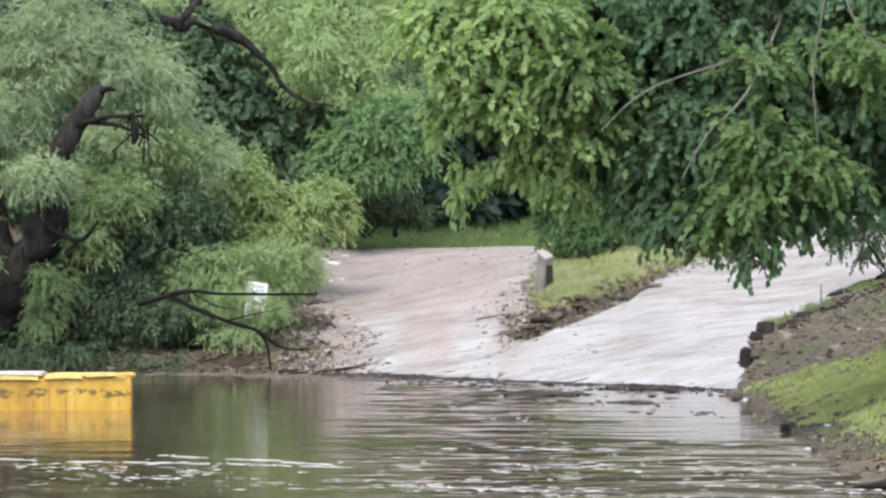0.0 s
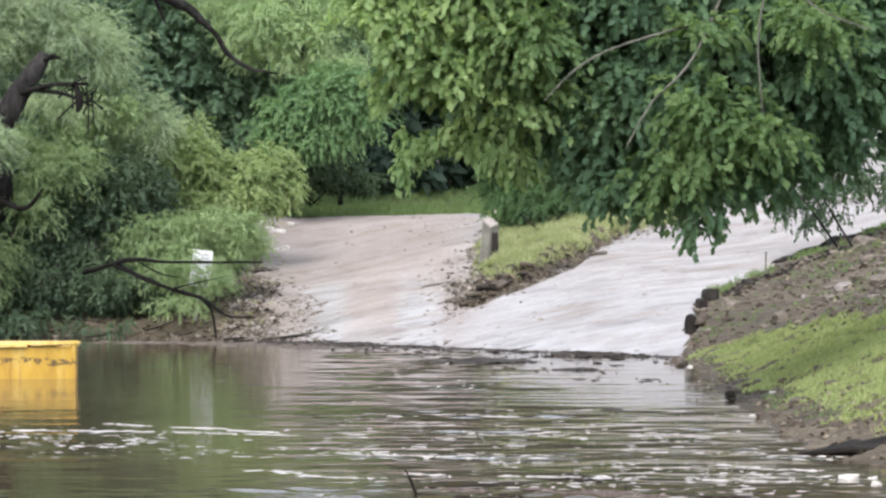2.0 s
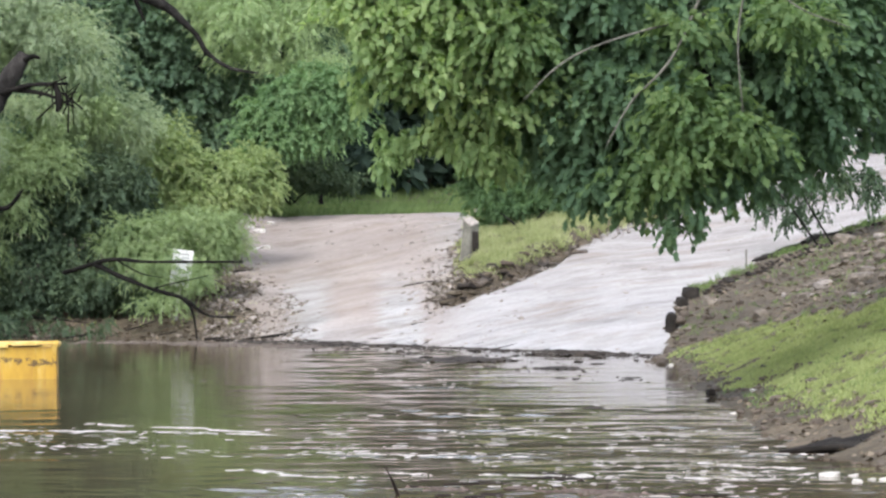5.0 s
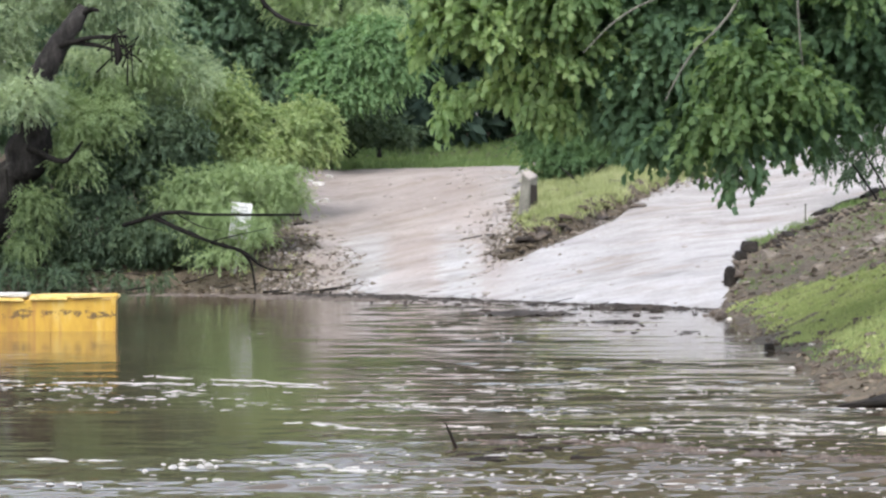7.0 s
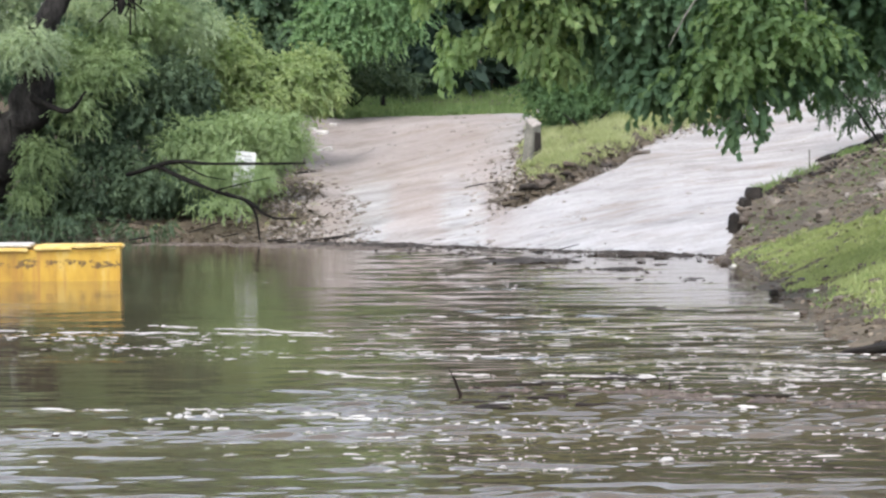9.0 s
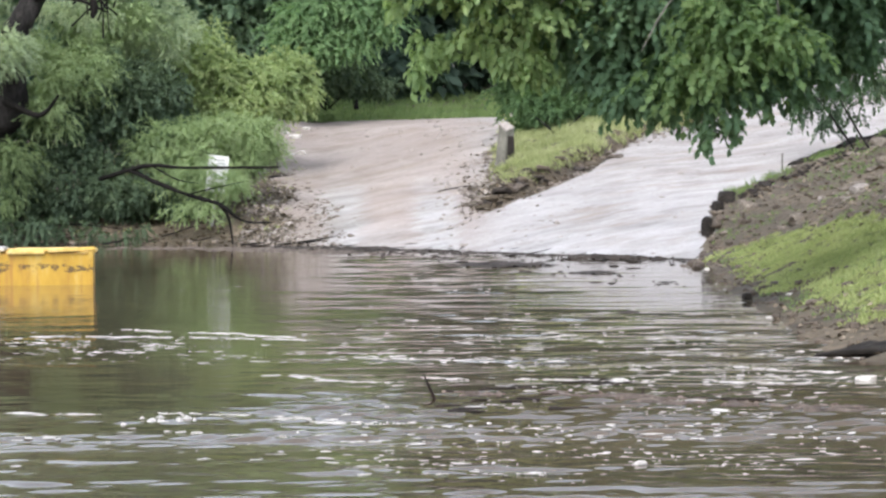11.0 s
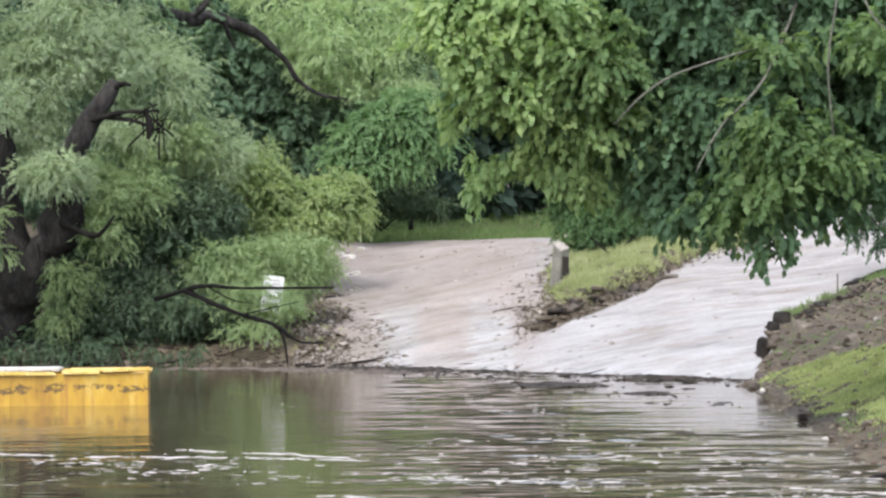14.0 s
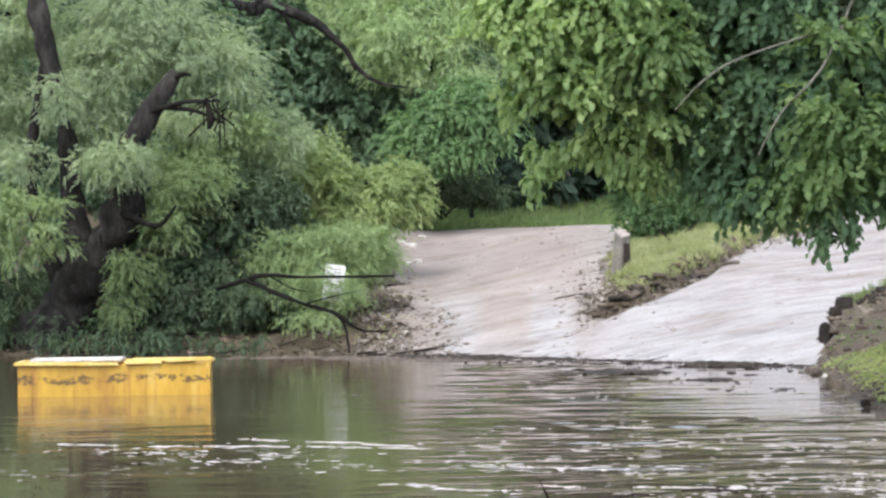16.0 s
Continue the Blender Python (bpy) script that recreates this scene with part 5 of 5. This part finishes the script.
log((2.36, 31.60, -0.06), (2.39, 31.60, 0.10), 0.012, 312, "thin bare stick poking out of the river", "sticks in the river")
rng = np.random.default_rng(82)
for k in range(30):
    x, y = rng.uniform(0.3, 2.2), rng.uniform(29.5, 34)
    turn, ln = rng.normal() * 0.5, rng.uniform(0.1, 0.5)
    dx, dy = math.cos(turn) * ln / 2, math.sin(turn) * ln / 2
    log((x - dx, y - dy, 0.0), (x + dx, y + dy, 0.005), rng.uniform(0.008, 0.02), 400 + k, "small brown twig floating in the current", "floating twigs")


def blobs(name, spots, mat, label, category):
    """Low ragged pats lying on the water: (x, y, half length, half width, height) each."""
    rng = np.random.default_rng(len(spots))
    p = np.array(spots)
    p = p[(p[:, 0] < shore_x(p[:, 1]) - 0.1) & (p[:, 1] < shore_y(p[:, 0]) - 0.4) & ~((p[:, 0] < -4.3) & (p[:, 1] > 56) & (p[:, 1] < 61.5))]
    n, k = len(p), 11
    lift = wave_z(p[:, 0], p[:, 1])
    t = np.arange(k) * 2 * math.pi / k
    wob = 1 + 0.42 * rng.normal(size=(n, k))
    wob = np.clip(0.5 * wob + 0.25 * np.roll(wob, 1, 1) + 0.25 * np.roll(wob, -1, 1), 0.3, 1.8)
    rim = np.stack([p[:, :1] + p[:, 2:3] * np.cos(t) * wob, p[:, 1:2] + p[:, 3:4] * np.sin(t) * wob, np.repeat((lift - 0.006)[:, None], k, 1)], -1)
    mid = np.stack([p[:, :1] + 0.50 * p[:, 2:3] * np.cos(t) * wob, p[:, 1:2] + 0.55 * p[:, 3:4] * np.sin(t) * wob, (lift[:, None] + p[:, 4:5] * rng.uniform(0.1, 0.9, (n, k)))], -1)
    top = np.stack([p[:, 0], p[:, 1], lift + p[:, 4] * rng.uniform(0.4, 1.5, n)], -1)[:, None]
    v = np.concatenate([rim, mid, top], 1).reshape(-1, 3)
    tri = []
    for i in range(k):
        j = (i + 1) % k
        tri += [(i, j, k + j), (i, k + j, k + i), (k + i, k + j, 2 * k)]
    f = (np.array(tri)[None] + np.arange(n)[:, None, None] * (2 * k + 1)).reshape(-1, 3)
    return tagged(new(name, soup(name, v, f, mat, True)), label, category, kind="stuff")


def drift(rng, xa, ya, xb, yb, per_metre, wide, size, high):
    """Pats strung along a drift line, thick in places and broken in others."""
    ln, ph = math.hypot(xb - xa, yb - ya), rng.uniform(0, 6)
    out = []
    for u in rng.random(int(per_metre * ln) + 3):
        if math.sin(u * ln * 2.1 + ph) + math.sin(u * ln * 5.3 + 2 * ph) < -0.9 + rng.normal() * 0.3:
            continue
        x = xa + (xb - xa) * u + rng.normal() * 0.05
        y = ya + (yb - ya) * u + 0.10 * math.sin(u * 9 + ph) + rng.normal() * wide
        a = size * (0.25 + 1.1 * rng.random() ** 2) * min(1.0, y / 42)
        out.append((x, y, a * 1.9, a * rng.uniform(0.5, 1.3), high * rng.uniform(0.3, 1.0)))
    return out


def foam(seed):
    """Foam on the river: long drift lines, rafts of pats beside them, and loose flecks in the current. Some of the
    rafts paint sky glints.
    """
    rng = np.random.default_rng(seed)
    spots = []
    for xa, ya, xb, yb in [(-6.4, 43.4, -1.1, 41.4), (-3.9, 44.2, -1.2, 41.8), (-1.8, 35.2, -0.2, 33.6), (-0.6, 37.6, 0.9, 37.0), (-2.1, 28.0, -0.2, 26.9),
                           (0.2, 34.4, 2.6, 33.6), (-3.8, 30.2, -1.5, 29.8), (-1.3, 29.3, 0.6, 28.4), (0.3, 46.5, 2.4, 45.6), (3.7, 35.6, 5.0, 34.4), (3.2, 33.4, 4.8, 32.8)]:
        spots += drift(rng, xa, ya, xb, yb, 34, 0.06, 0.060, 0.010)
    for xa, ya, xb, yb in [(-5.6, 41.6, -2.7, 40.2), (-4.8, 40.0, -3.2, 39.2), (-1.0, 38.2, 1.8, 36.6), (0.6, 33.0, 4.2, 31.4), (1.2, 36.0, 4.4, 35.2), (-0.8, 31.0, 1.4, 30.4), (1.0, 41.8, 4.2, 40.2),
                           # rafts added to draw bright sky glints on the near water
                           (0.2, 28.4, 3.4, 27.2), (1.4, 25.6, 3.6, 24.2), (2.0, 30.0, 4.6, 28.8), (2.8, 38.2, 5.2, 36.8), (2.6, 34.6, 4.9, 33.4), (-0.9, 25.2, 1.8, 24.0)]:
        spots += drift(rng, xa, ya, xb, yb, 22, 0.42, 0.060, 0.007)
    for k in range(14):
        spots.append((-2.25 + rng.normal() * 0.18, 29.3 + rng.normal() * 0.3, rng.uniform(0.02, 0.06), rng.uniform(0.05, 0.12), rng.uniform(0.006, 0.025)))
    loose = 0
    while loose < 1000:
        y = 1 / rng.uniform(1 / 72, 1 / 25)
        x = rng.uniform(-0.18, 0.18) * y
        band = float(ripple(np.float64(x * 0.15), np.float64(y), 1.5, 3.3)) + 0.5 * float(ripple(np.float64(x * 0.5), np.float64(y), 0.6, 1.3))
        if band > 0.25 + rng.random() * 0.8 - 0.65 * (x > -0.8) + 0.5 * (x < -0.9 and y > 45):
            a = rng.uniform(0.012, 0.04) * (1 + 2.5 * rng.random() ** 4) * min(1.0, y / 42)
            spots.append((x, y, a * 2.1, rng.uniform(0.02, 0.10), rng.uniform(0.001, 0.005) * min(1.0, y / 42)))
            loose += 1
    blobs("foam", spots, FOAM, "white flecks and streaks of foam and painted sky glints on the river", "foam")
    raft = drift(rng, 0.35, 32.3, 2.9, 30.9, 70, 0.14, 0.08, 0.026) + drift(rng, 2.4, 31.2, 4.3, 29.6, 45, 0.10, 0.09, 0.024)
    blobs("scum", raft, SCUM, "brown scum and bark chips in a drift line", "scum")


foam(90)


def gravel(seed, count):
    """Loose stones and clods strewn over the track."""
    rng = np.random.default_rng(seed)
    bm = bmesh.new()
    bmesh.ops.create_icosphere(bm, subdivisions=1, radius=1.0)
    ball = np.array([v.co for v in bm.verts])
    tri = np.array([[v.index for v in f.verts] for f in bm.faces])
    bm.free()
    p = np.column_stack([rng.uniform(-5, 16, count), rng.uniform(70, 108, count)])
    rag = ripple(p[:, 0], p[:, 1], 0.8, 5.0) + 0.6 * ripple(p[:, 0], p[:, 1], 0.3, 1.0)
    p = p[(road_in(p[:, 0], p[:, 1]) > -0.3) & (p[:, 1] > shore_y(p[:, 0])) & (rag + rng.random(count) * 0.8 > 0.55)]
    r_ = rng.uniform(0.015, 0.05, len(p)) * (1 + 1.2 * rng.random(len(p)) ** 6)
    z = land_z(p[:, 0], p[:, 1]) + 0.03
    shape = ball[None] * (1 + 0.35 * rng.normal(size=(len(p), len(ball), 1))) * r_[:, None, None] * np.array([1.3, 1.0, 0.55])
    v = shape + np.column_stack([p, z])[:, None]
    f = (tri[None] + np.arange(len(p))[:, None, None] * len(ball)).reshape(-1, 3)
    ob = new("gravel", soup("gravel", v.reshape(-1, 3), f, RUBBLE))
    tagged(ob, "loose stones and clods strewn over the track", "gravel", kind="stuff")


gravel(91, 1900)


def litter(seed, spots, mat, name, label, size):
    """Fallen leaves, bark and chips lying on bare ground."""
    rng = np.random.default_rng(seed)
    n = len(spots)
    z = land_z(spots[:, 0], spots[:, 1]) + 0.02
    way = unit(np.column_stack([rng.normal(size=(n, 2)), rng.normal(size=n) * 0.25]))
    face = unit(np.column_stack([rng.normal(size=(n, 2)) * 0.5, np.ones(n)]))
    ln = size * rng.uniform(0.5, 1.6, n)
    v, f = leaf_soup(np.column_stack([spots, z]), way, face, ln, ln * rng.uniform(0.3, 0.8, n))
    tagged(new(name, soup(name, v, f, mat)), label, "litter", kind="stuff")


APRON = foliage("washed_silt", (0.15, 0.125, 0.105), (0.23, 0.20, 0.18), (0.32, 0.29, 0.27), 2.5, 0.7, 0.05)
LITTER = foliage("dry_litter", (0.038, 0.030, 0.020), (0.105, 0.084, 0.060), (0.27, 0.225, 0.175), 2.5, 0.7, 0.05)
litter(95, scatter(95, 14000, 6.5, 18, 55, 86, lambda x, y, r: (x > edge_x(y) + 0.1) & (x - shore_x(y) > np.interp(y, [50, 58, 64, 70], [3.8, 2.3, 1.3, 0.2])) & (r < 0.6 + 0.5 * ripple(x, y, 0.6))), LITTER,
       "bank_litter", "brown leaf litter and stone chips on the bank", 0.11)
litter(96, scatter(96, 9000, -16, -1.9, 81.5, 92, lambda x, y, r: (y > shore_y(x) - 0.1) & (road_in(x, y) < 0.15) & (r < 0.7 + 0.5 * ripple(x, y, 0.6))), LITTER,
       "shore_litter", "brown twigs and leaf litter on the muddy shore", 0.13)
litter(97, scatter(97, 9000, 1.5, 10, 80, 95, lambda x, y, r: (ridge_k(x, y) > 0.01) & ((ridge_k(x, y) < 0.7) | (y < 87))), LITTER,
       "strip_litter", "brown roots and chips at the washed-out edge of the strip", 0.13)
stones(76, scatter(76, 1500, -6, -2.0, 82.5, 103, lambda x, y, r: (road_in(x, y) < 0.5) & (road_in(x, y) > -1.3) & (r < 0.5 + 0.4 * ripple(x, y, 0.7, 4.0))), 0.03, 0.10, [RUBBLE], "tan rubble along the muddy edge of the track", "rubble", 0.15, "edge_rubble")
stones(72, scatter(72, 2600, 7, 17, 58, 90, lambda x, y, r: (x > edge_x(y) + 0.1) & (x - shore_x(y) > np.interp(y, [50, 58, 64, 70], [3.8, 2.3, 1.3, 0.3])) & (r < 0.12 + 0.5 * ripple(x, y, 0.9, 5.0))), 0.03, 0.15, [STONE], "rough tan rubble strewn over the bank", "rubble", 0.15, "bank_rubble")
stones(73, scatter(73, 900, 5.6, 8.2, 62, 80, lambda x, y, r: (abs(x - edge_x(y) - 0.06) < 0.22) & (r < 0.6)), 0.05, 0.22, [MUD], "dark clods of soil along the washed-out bank edge", "clods", 0.1, "edge_clods")
stones(74, scatter(74, 2200, 1.4, 6.0, 80, 87.5, lambda x, y, r: (ridge_k(x, y) > 0.3) & (r < 0.16 + 0.3 * ripple(x, y, 0.6, 2.0))), 0.03, 0.14, [MUD], "clods of soil on the tip of the strip", "clods", 0.1, "tip_clods")
stones(75, scatter(75, 260, 1.4, 6.0, 80, 87.5, lambda x, y, r: (ridge_k(x, y) > 0.05) & (r < 0.4)), 0.03, 0.11, [STONE], "tan rubble on the tip of the strip", "rubble", 0.1, "tip_rubble")
stones(70, scatter(70, 2600, 0.8, 2.8, 84, 101, lambda x, y, r: (road_in(x, y) < 1.2) & (r < 0.34 - 0.28 * road_in(x, y))), 0.03, 0.11, [RUBBLE], "rubble along the edge of the track by the post", "rubble", 0.2, "rubble")
litter(98, scatter(98, 5000, 5, 9, 32, 70, lambda x, y, r: (x - shore_x(y) > 0.02) & (x - shore_x(y) < 1.3)), LITTER,
       "toe_litter", "washed-up chips at the foot of the bank", 0.08)

def tideline(seed):
    """Bark, leaves and scum washed up along the ramp's waterline and floating just off it."""
    rng = np.random.default_rng(seed)
    spots = []
    for k in range(1500):
        x = rng.uniform(-3.4, 6.6)
        off = rng.normal() * 0.10 + 0.10 * math.sin(3.0 * x) if rng.random() < 0.6 else -abs(rng.normal()) * 1.3
        if x < 0.5 and rng.random() < 0.5:
            off -= abs(rng.normal()) * 0.5
        a = 0.015 + 0.07 * rng.random() ** 3
        spots.append((x, float(shore_y(x)) - 0.75 + off, a * 1.4, a * 1.6, 0.008 + 0.030 * rng.random() ** 2))
    for xa, ya, xb, yb in [(-2.2, 76.5, 1.6, 73.5), (0.6, 70.5, 4.0, 67.5), (-1.0, 73.0, 1.4, 71.0), (2.0, 64.0, 4.6, 62.0), (3.4, 58.5, 5.2, 57.0)]:
        spots += drift(rng, xa, ya, xb, yb, 9, 0.8, 0.07, 0.022)
    mud = []
    for xa, ya, xb, yb in [(-7.5, 82.0, -3.0, 79.5), (-5.0, 79.5, -1.4, 77.5), (-3.4, 78.5, -0.6, 75.5)]:
        mud += drift(rng, xa, ya, xb, yb, 26, 0.7, 0.13, 0.024)
    blobs("shore_scum", mud, SCUM, "brown scum and chips floating off the muddy shore", "scum")
    blobs("tideline", spots, BARKCHIP, "dark bark chips and leaves along the waterline", "debris")


tideline(99)
litter(100, scatter(100, 16000, 0.6, 9, 80, 92, lambda x, y, r: (ridge_d(x, y) > -0.55) & (ridge_d(x, y) < 0.05) & (x > 1.5) & (r < 0.6 + 1.1 * ridge_d(x, y) + 0.2 * ripple(x, y, 0.7, 4.0))), APRON,
       "tip_silt", "grey-brown silt and chips washed out of the strip", 0.12)
stones(79, scatter(79, 5200, -4.4, -0.6, 81, 95, lambda x, y, r: (y > shore_y(x) - 0.4) & (road_in(x, y) > -0.6) & (x < -1.35 - 0.13 * (y - 82) + 0.5 * ripple(x, y, 0.9, 4.0)) & (r < 0.30 + 0.25 * ripple(x, y, 0.6, 2.0) - 0.012 * (y - 82))),
       0.025, 0.11, [STONE], "brown rubble and mud clods over the track's lower edge", "rubble", 0.2, "lower_rubble")
litter(101, scatter(101, 7000, -4.4, -0.8, 81, 92, lambda x, y, r: (y > shore_y(x) - 0.2) & (x < -1.5 - 0.12 * (y - 82) + 0.6 * ripple(x, y, 0.9, 4.0)) & (r < 0.5 + 0.4 * ripple(x, y, 0.5, 3.0))), APRON,
       "shore_silt", "grey-brown silt and chips over the track's lower edge", 0.11)
